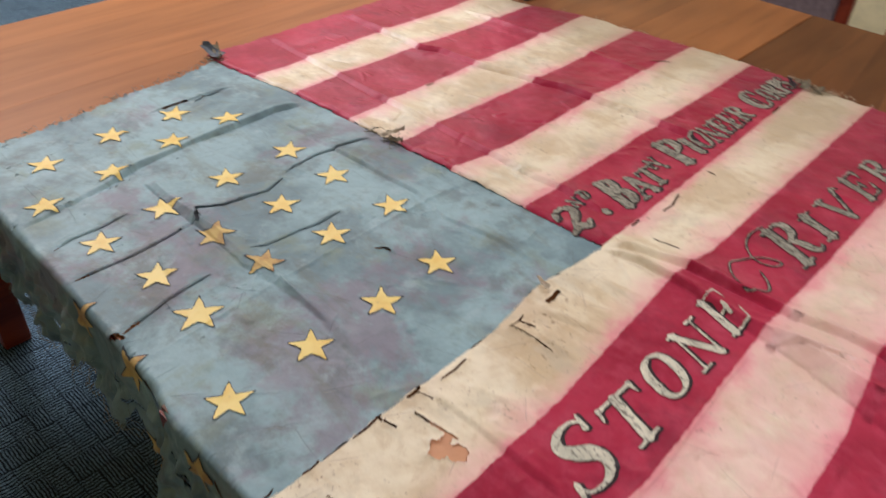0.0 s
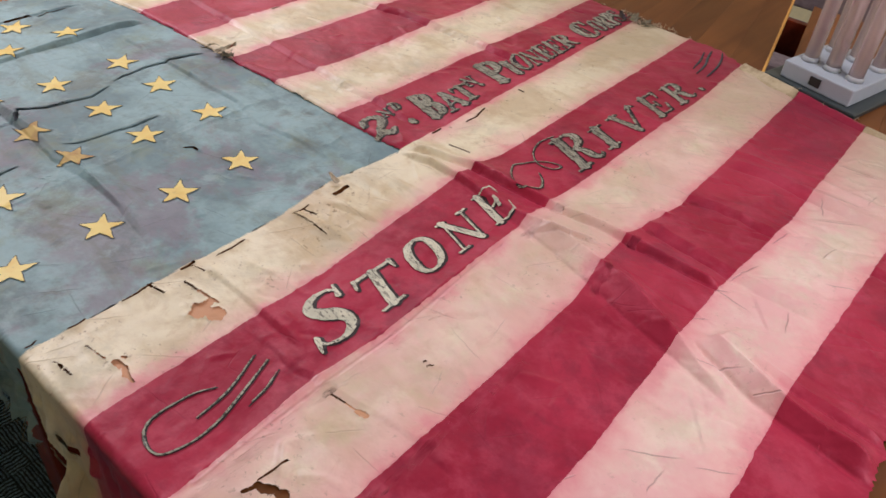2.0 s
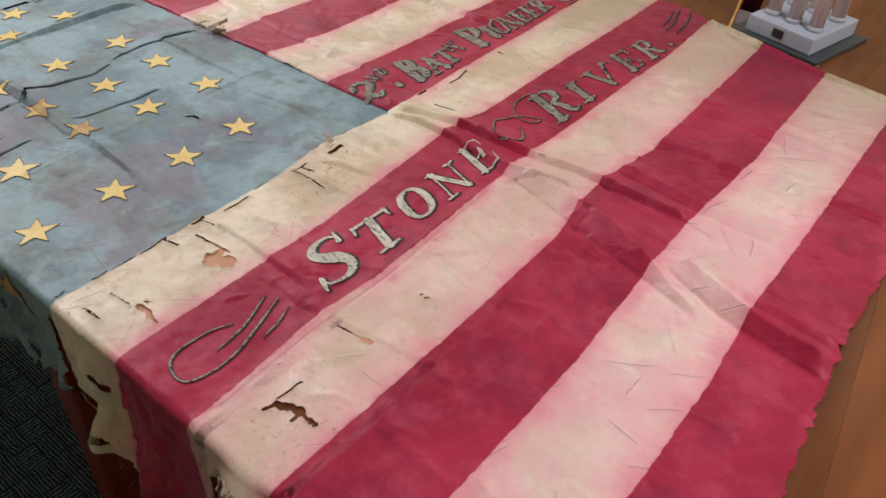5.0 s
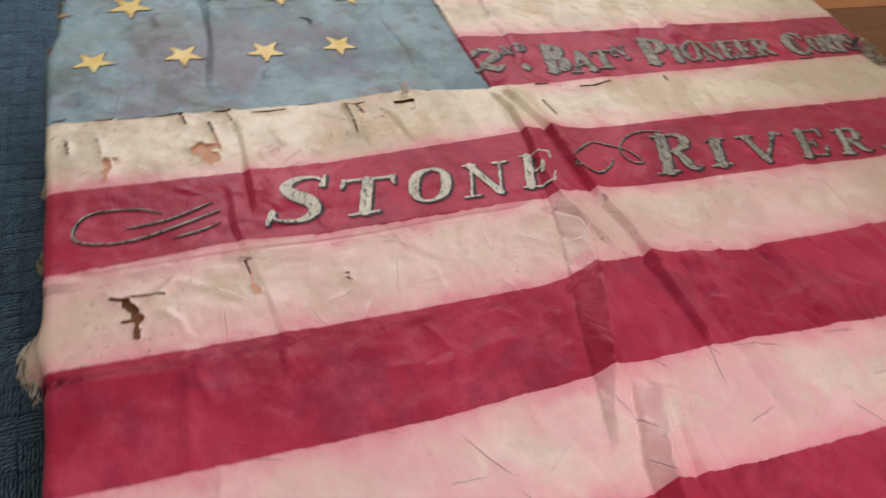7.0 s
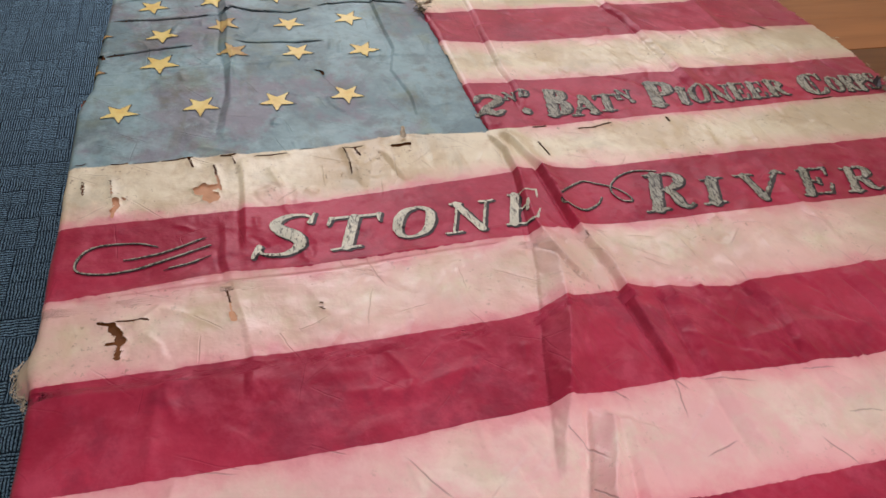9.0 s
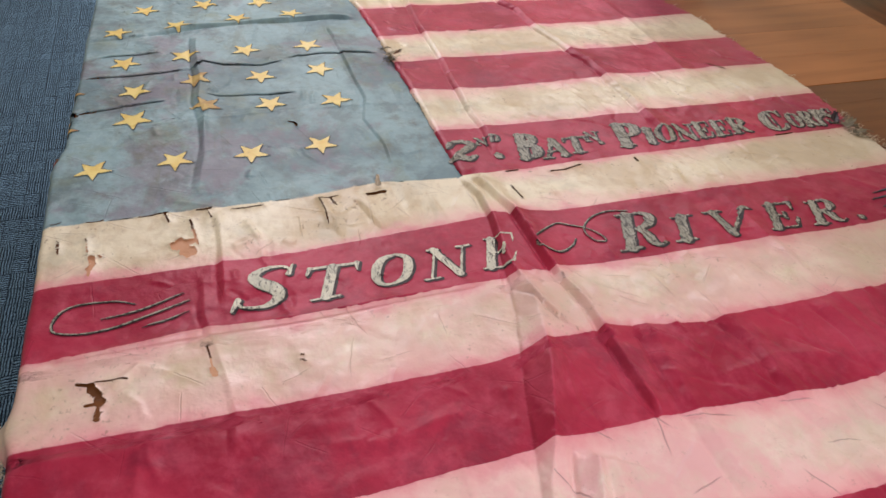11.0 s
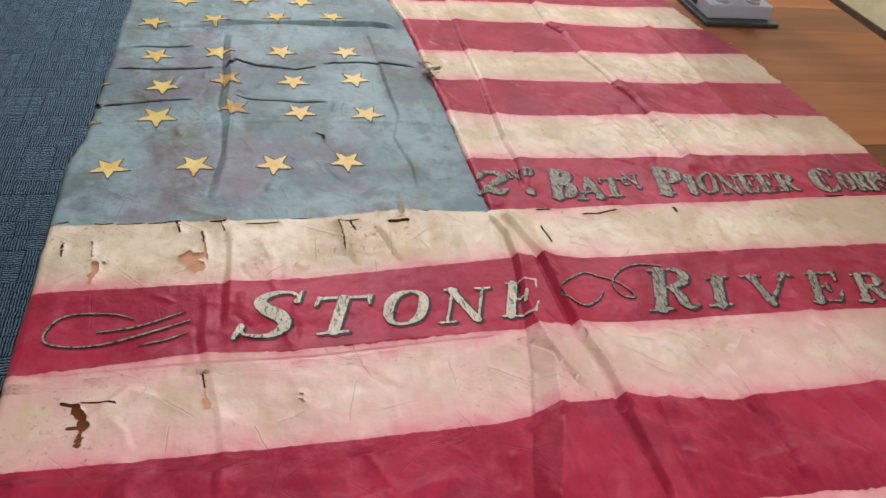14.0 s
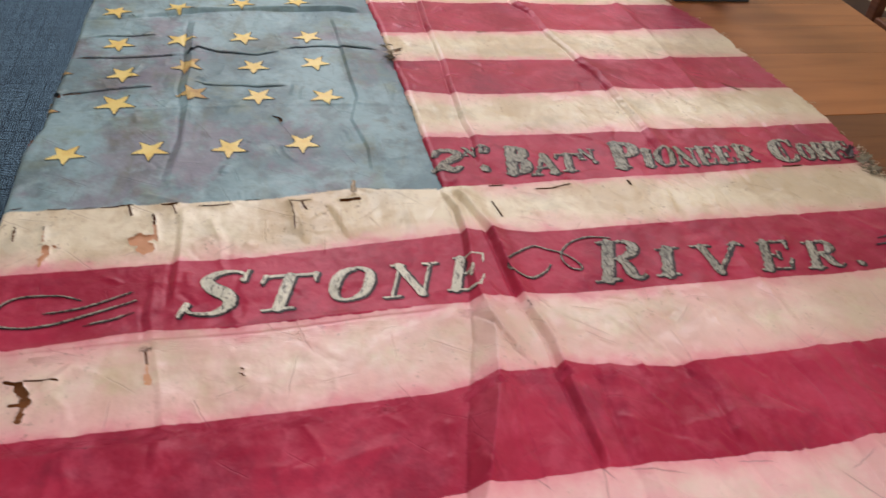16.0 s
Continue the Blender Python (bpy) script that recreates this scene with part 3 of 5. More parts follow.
fold(0.0024, 0.0025, 0.010, (0.100, 1.000), (0.130, 1.026), (0.168, 1.060), turned=-1)
fold(0.0022, 0.0025, 0.010, (0.140, 0.755), (0.170, 0.718), (0.210, 0.668))
crease("dip", 0.008, 0.012, (-0.060, 0.768), (0.007, 0.755), (0.075, 0.747), (0.12, 0.742))
# long pleats across the stripes beside the canton
fold(0.005, 0.012, 0.030, (-1.46, 0.995), (-1.25, 0.985), (-1.066, 0.973), (-0.892, 0.974), (-0.797, 0.966), (-0.650, 0.960), (-0.592, 0.966), (-0.50, 0.955))
fold(0.0075, 0.014, 0.030, (-1.46, 1.222), (-1.300, 1.214), (-1.181, 1.213), (-1.140, 1.236), (-1.013, 1.243), (-0.943, 1.262), (-0.890, 1.268), (-0.838, 1.284), (-0.761, 1.290), (-0.624, 1.297), (-0.50, 1.300))
# the canton: its middle crease, the pleat that hides half a row of stars, and the split folds
fold(0.0062, 0.016, 0.020, (-1.100, 0.476), (-1.043, 0.470, 1.1, 1), (-0.950, 0.469, 1.5, 1), (-0.896, 0.471, 1.3, 1), (-0.798, 0.463, 1, 1), (-0.728, 0.471, 0.7, 0.8), (-0.637, 0.470, 0.7, 0.8), (-0.572, 0.458, 0.6, 0.8), (-0.490, 0.447, 0.4, 0.8))
crease("ridge", 0.004, 0.004, (-0.80, 0.490), (-0.72, 0.484), (-0.60, 0.474))
fold(0.0085, 0.009, 0.030, (-1.090, 0.265, 0.3, 1), (-1.104, 0.361, 0.45, 1), (-1.118, 0.439, 0.6, 1), (-1.137, 0.497, 1, 1), (-1.142, 0.544, 1, 1), (-1.147, 0.617, 1, 1), (-1.144, 0.690, 1, 1), (-1.147, 0.792, 1, 1), (-1.131, 0.853, 0.9, 1), turned=1)
fold(0.0038, 0.003, 0.016, (-0.925, 0.270), (-0.921, 0.366), (-0.924, 0.417), (-0.931, 0.455), (-0.938, 0.483), (-0.962, 0.496), (-0.943, 0.533), (-0.940, 0.571), (-0.930, 0.609), (-0.946, 0.660))
fold(0.0038, 0.003, 0.016, (-0.955, 0.655), (-0.965, 0.738), (-0.958, 0.784), (-0.948, 0.860))
fold(0.0032, 0.003, 0.014, (-0.776, 0.262), (-0.790, 0.305), (-0.803, 0.350), (-0.807, 0.430))
fold(0.0032, 0.003, 0.014, (-0.822, 0.490), (-0.810, 0.516), (-0.806, 0.577), (-0.799, 0.607), (-0.802, 0.670))
fold(0.0035, 0.003, 0.014, (-1.012, 0.280), (-1.020, 0.321), (-1.018, 0.363), (-1.026, 0.420))
fold(0.0030, 0.003, 0.014, (-1.302, 0.600), (-1.297, 0.69), (-1.292, 0.80))
crease("ridge", 0.0025, 0.0035, (-0.724, 0.256), (-0.730, 0.417), (-0.734, 0.581), (-0.732, 0.765), (-0.728, 0.870))
fold(0.0035, 0.008, 0.020, (-1.120, 0.768), (-1.035, 0.773), (-0.881, 0.776), (-0.758, 0.781), (-0.678, 0.760), (-0.586, 0.777), (-0.500, 0.772))
# old folds across the wide stripes, and the pinched seam under the lettering
fold(0.0045, 0.010, 0.020, (-0.450, 0.476), (-0.39, 0.475), (-0.330, 0.474), (-0.29, 0.472), (-0.22, 0.470))
fold(0.0028, 0.010, 0.020, (-0.300, 0.444), (-0.211, 0.442), (-0.162, 0.450), (-0.098, 0.460), (-0.040, 0.466), (0.03, 0.460))
fold(0.0035, 0.010, 0.020, (-0.44, 0.690), (-0.38, 0.706), (-0.33, 0.716))
fold(0.0050, 0.006, 0.014, (-0.165, 0.255), (-0.168, 0.33), (-0.174, 0.42), (-0.174, 0.47), (-0.172, 0.58), (-0.180, 0.70), (-0.186, 0.84))
crease("ridge", 0.005, 0.010, (-0.33, 1.30), (-0.12, 1.31), (0.10, 1.34), (0.33, 1.33))
crease("ridge", 0.005, 0.010, (-1.33, 1.47), (-1.02, 1.50), (-0.70, 1.49))
crease("ridge", 0.004, 0.008, (-0.45, 0.64), (-0.39, 0.655), (-0.33, 0.66))
crease("ridge", 0.004, 0.010, (-0.02, 0.24), (-0.015, 0.34), (-0.02, 0.42))
crease("ridge", 0.004, 0.012, (0.03, 0.56), (0.04, 0.64), (0.02, 0.74))
crease("ridge", 0.003, 0.006, (-0.036, 0.622), (0.027, 0.650), (0.051, 0.639))
crease("ridge", 0.004, 0.010, (-0.02, 0.372), (0.06, 0.366), (0.12, 0.360))
crease("ridge", 0.004, 0.010, (0.05, 1.05), (0.035, 1.16), (0.06, 1.27))
_rnd = random.Random(11)
for _ in range(420):
    # short crumples, most of them slanting across the pale stripes towards the fly
    cx, cy = _rnd.uniform(-1.42, 0.34), _rnd.uniform(0.30, 1.66)
    slant = _rnd.gauss(0.35 if cy > 0.9 else 0.1, 0.45) + (1.57 if _rnd.random() < 0.25 else 0)
    ln = _rnd.uniform(0.02, 0.07) * (1.3 if cx > -0.1 else 1.0)
    dx, dy = math.cos(slant) * ln / 2, math.sin(slant) * ln / 2
    bend = _rnd.uniform(-0.25, 0.25) * ln
    crease(_rnd.choice(("ridge", "ridge", "dip", "dip")), _rnd.uniform(0.0010, 0.0030), _rnd.uniform(0.003, 0.006),
           (cx - dx, cy - dy), (cx - dy * bend / ln, cy + dx * bend / ln), (cx + dx, cy + dy))


for _ in range(150):
    cx, cy = _rnd.uniform(-0.16, 0.34), _rnd.uniform(0.62, 1.56)
    slant = _rnd.gauss(0.45, 0.35)
    ln = _rnd.uniform(0.03, 0.10)
    dx, dy = math.cos(slant) * ln / 2, math.sin(slant) * ln / 2
    crease(_rnd.choice(("ridge", "dip")), _rnd.uniform(0.0010, 0.0026), _rnd.uniform(0.0025, 0.005), (cx - dx, cy - dy), (cx + dx, cy + dy))
for _ in range(90):
    cx, cy = _rnd.choice((_rnd.uniform(-0.45, -0.34), _rnd.uniform(-0.18, -0.05), _rnd.uniform(-0.75, -0.62))), _rnd.uniform(1.0, 1.66)
    slant = _rnd.gauss(0.55, 0.25)
    ln = _rnd.uniform(0.02, 0.07)
    dx, dy = math.cos(slant) * ln / 2, math.sin(slant) * ln / 2
    crease(_rnd.choice(("ridge", "dip")), _rnd.uniform(0.0008, 0.0022), _rnd.uniform(0.0025, 0.005), (cx - dx, cy - dy), (cx + dx, cy + dy))
crease("dip", 0.010, 0.012, (-0.22, 1.672), (-0.10, 1.622), (0.05, 1.585), (0.12, 1.57))
crease("ridge", 0.006, 0.008, (-0.22, 1.694), (-0.10, 1.644), (0.05, 1.607), (0.12, 1.59))
crease("ridge", 0.004, 0.005, (-0.10, 0.33), (-0.14, 0.37), (-0.12, 0.41))


HOLES = []


def tear(radius, *pts):
    HOLES.append((radius, pts))


# lost silk and slits, in the pale stripes for the most part
tear(0.0115, (-0.368, 0.428), (-0.352, 0.438))
tear(0.0060, (-0.374, 0.446), (-0.360, 0.424))
tear(0.0020, (-0.425, 0.444), (-0.395, 0.448), (-0.365, 0.452))
tear(0.0018, (-0.452, 0.408), (-0.425, 0.414))
tear(0.0050, (-0.362, 0.309), (-0.350, 0.311), (-0.338, 0.306))
tear(0.0022, (-0.345, 0.308), (-0.324, 0.306))
tear(0.0020, (-0.366, 0.318), (-0.362, 0.322))
tear(0.0011, (-0.410, 0.299), (-0.376, 0.303))
tear(0.0016, (-0.440, 0.658), (-0.415, 0.664))
tear(0.0017, (-0.408, 0.955), (-0.368, 0.960))
tear(0.0024, (-0.452, 0.962), (-0.454, 0.985))
tear(0.0018, (-0.440, 1.040), (-0.438, 1.065), (-0.447, 1.10))
tear(0.0024, (-0.448, 1.205), (-0.436, 1.206))
tear(0.0024, (-0.470, 1.520), (-0.472, 1.56))
tear(0.0026, (-0.124, 0.302), (-0.119, 0.316))
tear(0.0062, (-0.118, 0.318), (-0.104, 0.324), (-0.092, 0.328))
tear(0.0036, (-0.092, 0.328), (-0.078, 0.326), (-0.066, 0.325))
tear(0.0026, (-0.090, 0.312), (-0.090, 0.326))
tear(0.0014, (-0.124, 0.322), (-0.120, 0.358))
tear(0.0012, (-0.162, 0.450), (-0.140, 0.453), (-0.118, 0.455))
tear(0.0042, (-0.116, 0.455), (-0.106, 0.457))
tear(0.0012, (-0.105, 0.560), (-0.100, 0.566))
tear(0.0010, (-0.113, 0.562), (-0.110, 0.565))
tear(0.0024, (-0.690, 0.628), (-0.682, 0.640), (-0.672, 0.641))
tear(0.0024, (-1.030, 1.088), (-1.031, 1.108))
tear(0.0024, (-0.775, 1.56), (-0.745, 1.585))
tear(0.0060, (-0.700, 0.246), (-0.675, 0.240), (-0.655, 0.232))
tear(0.0026, (-1.300, 0.64), (-1.297, 0.69))
tear(0.0026, (-1.285, 0.70), (-1.290, 0.76))
# split folds in the canton
tear(0.0010, (-1.012, 0.290), (-1.020, 0.321), (-1.018, 0.363), (-1.026, 0.412))
tear(0.0014, (-0.925, 0.278), (-0.921, 0.366), (-0.924, 0.417), (-0.931, 0.450))
tear(0.0018, (-0.938, 0.483), (-0.962, 0.496), (-0.943, 0.533), (-0.940, 0.571))
tear(0.0013, (-0.940, 0.571), (-0.930, 0.609), (-0.944, 0.650))
tear(0.0015, (-0.957, 0.668), (-0.965, 0.738), (-0.958, 0.784), (-0.949, 0.850))
tear(0.0013, (-0.780, 0.270), (-0.790, 0.305), (-0.803, 0.350), (-0.807, 0.418))
tear(0.0012, (-0.819, 0.497), (-0.810, 0.516), (-0.806, 0.577), (-0.799, 0.607), (-0.802, 0.655))
tear(0.0040, (-0.945, 0.486), (-0.930, 0.478))
tear(0.0030, (-0.790, 0.262), (-0.775, 0.268))
# gaps along the canton's lower seam
for _x, _s, _l, _r in ((-0.455, 0.256, 0.014, 0.0013), (-0.450, 0.310, 0.024, 0.0014), (-0.449, 0.392, 0.044, 0.0016), (-0.448, 0.466, 0.022, 0.0024), (-0.440, 0.530, 0.046, 0.0016), (-0.440, 0.656, 0.032, 0.0014), (-0.437, 0.733, 0.026, 0.0036)):
    tear(_r, (_x, _s - _l / 2), (_x + 0.001, _s), (_x - 0.002, _s + _l / 2))
tear(0.0012, (-0.446, 0.470), (-0.425, 0.476))
tear(0.0011, (-0.438, 0.641), (-0.405, 0.645), (-0.373, 0.644))
tear(0.0013, (-0.413, 0.262), (-0.381, 0.264))
# tears in the part that hangs over the edge
tear(0.0085, (-0.385, 0.170), (-0.345, 0.165))
tear(0.0065, (-0.450, 0.085), (-0.400, 0.088), (-0.345, 0.075))
tear(0.0075, (-0.455, 0.215), (-0.458, 0.150), (-0.452, 0.080))
tear(0.0180, (-0.560, 0.085), (-0.520, 0.090))
tear(0.0120, (-0.700, 0.090), (-0.712, 0.055))
tear(0.0035, (-1.02, 0.150), (-0.98, 0.142), (-0.95, 0.148))
tear(0.0060, (-0.90, 0.175), (-0.88, 0.160))
tear(0.0030, (-0.80, 0.190), (-0.76, 0.172), (-0.73, 0.180))
tear(0.0080, (-0.78, 0.130), (-0.765, 0.118))
tear(0.0030, (-0.64, 0.170), (-0.60, 0.150), (-0.57, 0.158))
tear(0.0050, (-1.12, 0.140), (-1.10, 0.120))
tear(0.0025, (-0.53, 0.215), (-0.50, 0.190))


def torn(X, Y):
    """Signed distance to the nearest tear: negative inside."""
    out = np.full(X.shape, 1.0)
    rag = 1 + 0.42 * vnoise(X * 110, Y * 110, 5) + 0.12 * vnoise(X * 300, Y * 300, 6)
    for r, pts in HOLES:
        m, d, f = near_line(X, Y, pts, 0.05)
        if d is not None:
            taper = np.clip(np.minimum(f, 1 - f) * 5 + 0.7, 0.7, 1.0) if r < 0.003 else 1.0
            grow = rag[m] if r > 0.003 else 1 + (rag[m] - 1) * 0.3
            out[m] = np.minimum(out[m], np.abs(d) - r * grow * taper)
    return out


def height(X, Y, seam=True):
    """How high the silk stands over the table."""
    h = 0.0022 + 0.0016 * vnoise(X * 9, Y * 9, 1) + 0.0012 * vnoise(X * 23, Y * 17, 2) + 0.0005 * vnoise(X * 60, Y * 46, 3)
    for kind, amp, w, pts in CREASES:
        m, d, f = near_line(X, Y, pts, 7 * w)
        if d is None:
            continue
        ends = np.clip(np.minimum(f, 1 - f) * 5 + 0.05, 0, 1)
        ends = ends * ends * (3 - 2 * ends)
        wob = 1 + 0.35 * vnoise(X[m] * 30, Y[m] * 30, 4)
        if kind == "ridge":
            h[m] += amp * ends * wob * np.exp(-(np.sqrt(d * d + 4e-6) / w) ** 1.4)
        else:
            h[m] -= amp * 0.5 * ends * wob * np.exp(-(d / w) ** 2)
    for amp, wide, fall, turned, pts in FOLDS:
        m, d, f = near_line(X, Y, [q[:2] for q in pts], 0.16)
        if d is None:
            continue
        run = np.cumsum([0.0] + [math.dist(p[:2], q[:2]) for p, q in zip(pts, pts[1:])])
        high, w = np.interp(f * run[-1], run, [q[2] for q in pts]) * amp, np.interp(f * run[-1], run, [q[3] for q in pts]) * wide
        ends = np.clip(np.minimum(f, 1 - f) * run[-1] / 0.035, 0, 1)
        ends = ends * ends * (3 - 2 * ends)
        wob = 1 + 0.25 * vnoise(X[m] * 18, Y[m] * 18, 7)
        d = d * turned
        up = np.clip(d / w, 0, 1)
        rise = np.where(d < w, up ** 1.15, np.exp(-np.clip(d - w, 0, None) / fall))
        groove = 0.30 * np.exp(-(d / 0.0032) ** 2)
        h[m] += high * ends * wob * (rise - groove)
    if seam:
        over = Y - seam_y(X)
        step = 0.0065 * np.exp(-np.clip(over, 0, None) / 0.040) * np.clip((-0.44 - X) / 0.03, 0, 1)
        # the edge rolls down onto the canton
        h += np.where(over > -0.006, 0.0012 + step * np.sqrt(np.clip((over + 0.003) / 0.011, 0, 1)), 0)
    lift = torn(X, Y)
    h += 0.0022 * np.exp(-np.clip(lift, 0, None) / 0.006)
    return np.maximum(h, 0.0013)


TURN_R = 0.008


def on_flag(X, S, lift=0.0, seam=True):
    """Places on the flag: X across the stripes, S along them; S short of the fold hangs down the tables' side."""
    h = height(X, np.maximum(S, 0.0) + 0.0, seam) + lift
    y0 = fold_y(X)
    over = np.clip(y0 - S, 0, None)
    ang = np.clip(over / TURN_R, 0, math.pi / 2)
    down = np.clip(over - TURN_R * math.pi / 2, 0, None)
    h = np.where(down > 0, np.minimum(h, 0.007 + lift), h)
    # the hanging part swings in loose pleats and out a little
    deep = np.clip(down / 0.2, 0, 1.3)
    swing = np.clip(deep * (0.006 + 0.014 * np.sin(X * 46 + 1.4 * np.sin(X * 17)) + 0.022 * vnoise(X * 24, S * 14, 8)) + np.clip(deep * 4, 0, 1) * 0.011 * vnoise(X * 60, S * 50, 18), 0.0, None)
    r = TURN_R + h
    y = np.where(over > 0, y0 - r * np.sin(ang) - swing, S)
    z = np.where(over > 0, TOP - TURN_R + r * np.cos(ang) - down, TOP + h)
    bulge = np.exp(-((X + 0.078) / 0.030) ** 2) * np.clip(over / 0.03, 0, 1)
    y, z = y - 0.016 * bulge, z + 0.010 * bulge
    side = deep * 0.010 * np.sin(X * 31 + S * 20)
    return np.stack([X + side, y, z], -1)


# the borders between the stripes, from the top of the flag to its foot
BORDERS = [
    curve_of((0.84, -1.460), (1.30, -1.472), (1.65, -1.460)),
    curve_of((0.84, -1.298), (1.05, -1.309), (1.65, -1.318)),
    curve_of((0.86, -1.181), (1.00, -1.194), (1.65, -1.183)),
    curve_of((0.88, -1.030), (1.65, -1.050)),
    curve_of((0.89, -0.893), (1.00, -0.903), (1.25, -0.893), (1.70, -0.905)),
    curve_of((0.88, -0.768), (1.00, -0.754), (1.33, -0.762), (1.70, -0.760)),
    curve_of((0.88, -0.604), (1.70, -0.609)),
    curve_of((0.00, -0.450), (0.63, -0.453), (0.73, -0.470), (0.88, -0.456), (1.20, -0.461), (1.72, -0.475)),
    curve_of((0.00, -0.308), (0.58, -0.316), (0.76, -0.331), (0.88, -0.341), (1.00, -0.331), (1.72, -0.336)),
    curve_of((0.00, -0.170), (0.30, -0.172), (0.45, -0.185), (0.56, -0.177), (0.87, -0.194), (1.45, -0.189), (1.70, -0.200)),
    curve_of((0.00, -0.040), (0.57, -0.040), (0.78, -0.044), (0.947, -0.065), (1.10, -0.046), (1.65, -0.060)),
    curve_of((0.00, 0.100), (0.60, 0.104), (0.78, 0.094), (0.95, 0.087), (1.18, 0.099), (1.60, 0.086)),
    curve_of((0.00, 0.243), (0.67, 0.245), (0.84, 0.235), (1.13, 0.237), (1.60, 0.235)),
    curve_of((0.00, 0.370), (0.60, 0.368), (0.85, 0.350), (1.60, 0.362)),
]
fly_y = curve_of((-1.46, 1.60), (-1.31, 1.615), (-1.18, 1.645), (-1.03, 1.686), (-0.635, 1.720), (-0.47, 1.708), (-0.26, 1.700), (-0.105, 1.648), (0.05, 1.615), (0.36, 1.57))
canton_top = curve_of((0.00, -1.385), (0.25, -1.373), (0.50, -1.378), (0.64, -1.408), (0.78, -1.414), (0.85, -1.438))
hang_low = curve_of((-1.40, 0.145), (-1.20, 0.150), (-1.10, 0.180), (-1.00, 0.190), (-0.90, 0.135), (-0.83, 0.190), (-0.76, 0.115), (-0.70, 0.215),
                    (-0.585, 0.205), (-0.50, 0.130), (-0.46, 0.165), (-0.39, 0.205), (-0.335, 0.225), (-0.30, 0.240), (-0.18, 0.235), (-0.165, 0.060), (-0.05, 0.045), (-0.035, 0.20), (0.38, 0.21))
CELL = 0.0019


def frayed(q, seed, amount):
    return amount * (vnoise(q * 70, q * 0 + 0.5, seed) + 0.7 * vnoise(q * 260, q * 0 + 0.5, seed + 1))


def sheet(name, x_of, s_of, long, wide, material, parent, label, seam=True):
    """A piece of silk. x_of(v, s) and s_of(v, u) give its place for v across and u along, both 0 to 1."""
    nu, nv = int(long / CELL), int(wide / CELL)
    u, v = np.meshgrid(np.linspace(0, 1, nu), np.linspace(0, 1, nv), indexing="ij")
    S = s_of(v, u)
    X = x_of(v, S)
    d = torn(X, S)
    e = CELL * 0.35
    gx, gy = (torn(X + e, S) - d) / e, (torn(X, S + e) - d) / e
    g = np.hypot(gx, gy) + 1e-6
    move = np.where((np.abs(d) < 0.55 * CELL) & (g > 0.3), -d, 0.0)
    move[0, :] = move[-1, :] = 0
    move[:, 0] = move[:, -1] = 0
    X, S = X + move * gx / g, S + move * gy / g
    mid = torn(0.25 * (X[:-1, :-1] + X[1:, :-1] + X[1:, 1:] + X[:-1, 1:]), 0.25 * (S[:-1, :-1] + S[1:, :-1] + S[1:, 1:] + S[:-1, 1:]))
    me = sheet_mesh(name, on_flag(X, S, 0.0, seam), mid > 0, np.stack([v, u], -1))
    me.materials.append(material)
    ob = new(name, me)
    ob.parent = parent
    return tagged(ob, label)


flag = thing("flag", "large antique silk flag, faded and torn, spread over the tables", "flag", (0, 0, TOP))


def rooted(ob):
    ob.matrix_parent_inverse = flag.matrix_basis.inverted()
    return ob


def canton_x(v, s):
    top = canton_top(s) + frayed(s, 21, 0.006)
    return top + (BORDERS[7](s) + 0.002 - top) * v


def canton_s(v, u):
    x = -1.39 + 0.94 * v
    low = fold_y(x) - hang_low(x) + frayed(x, 31, 0.012)
    return low + (seam_y(x) + 0.005 - low) * u


rooted(sheet("canton", canton_x, canton_s, 0.85, 0.98, BLUE, flag, "faded grey-blue silk canton with mauve stains and pleats", seam=False))
CLOTH = [RED, CREAM, RED, CREAM, RED, CREAM, RED, BESIDE, RED, HALF, RED, PINK, RED]


def stripe(i):
    up, low = BORDERS[i], BORDERS[i + 1]

    def x_of(v, s):
        q = frayed(s, 50 + i, 0.0011)
        q2 = frayed(s, 51 + i, 0.0011)
        if i == 0:
            q = frayed(s, 50, 0.004)
        if i == 12:
            q2 = frayed(s, 63, 0.005)
        a, b = up(s) + q, low(s) + q2
        return a + (b - a) * v

    def s_of(v, u):
        x = up(1.0) + (low(1.0) - up(1.0)) * v
        start = seam_y(x) - 0.003 + frayed(x, 91, 0.002) if i < 7 else fold_y(x) - hang_low(x) + frayed(x, 31, 0.010)
        end = fly_y(x) + frayed(x, 71, 0.006)
        return start + (end - start) * u
    red = i % 2 == 0
    label = "faded crimson silk stripe" if red else ("cream silk stripe stained pink by the dye" if i > 8 else "cream silk stripe with pink edges, split and holed")
    rooted(sheet("stripe", x_of, s_of, 0.85 if i < 7 else 1.72, 0.14, CLOTH[i], flag, label))


for _i in range(13):
    stripe(_i)


# the look of lit table wood in the holes, put into a peach colour
LIT_WOOD = silk("lit_wood_peach", lambda nt, vec: blend(nt, noise_of(nt, vec, 22, 5, 0.6), (0.74, 0.41, 0.24), (0.64, 0.31, 0.17)), 0.5)
HEM = silk("soiled_hem_silk", lambda nt, vec: blend(nt, ramp(nt, noise_of(nt, vec, 24, 6, 0.65), 0.35, 0.65), (0.60, 0.50, 0.34), (0.38, 0.29, 0.18)), 0.5, lines=0.05)


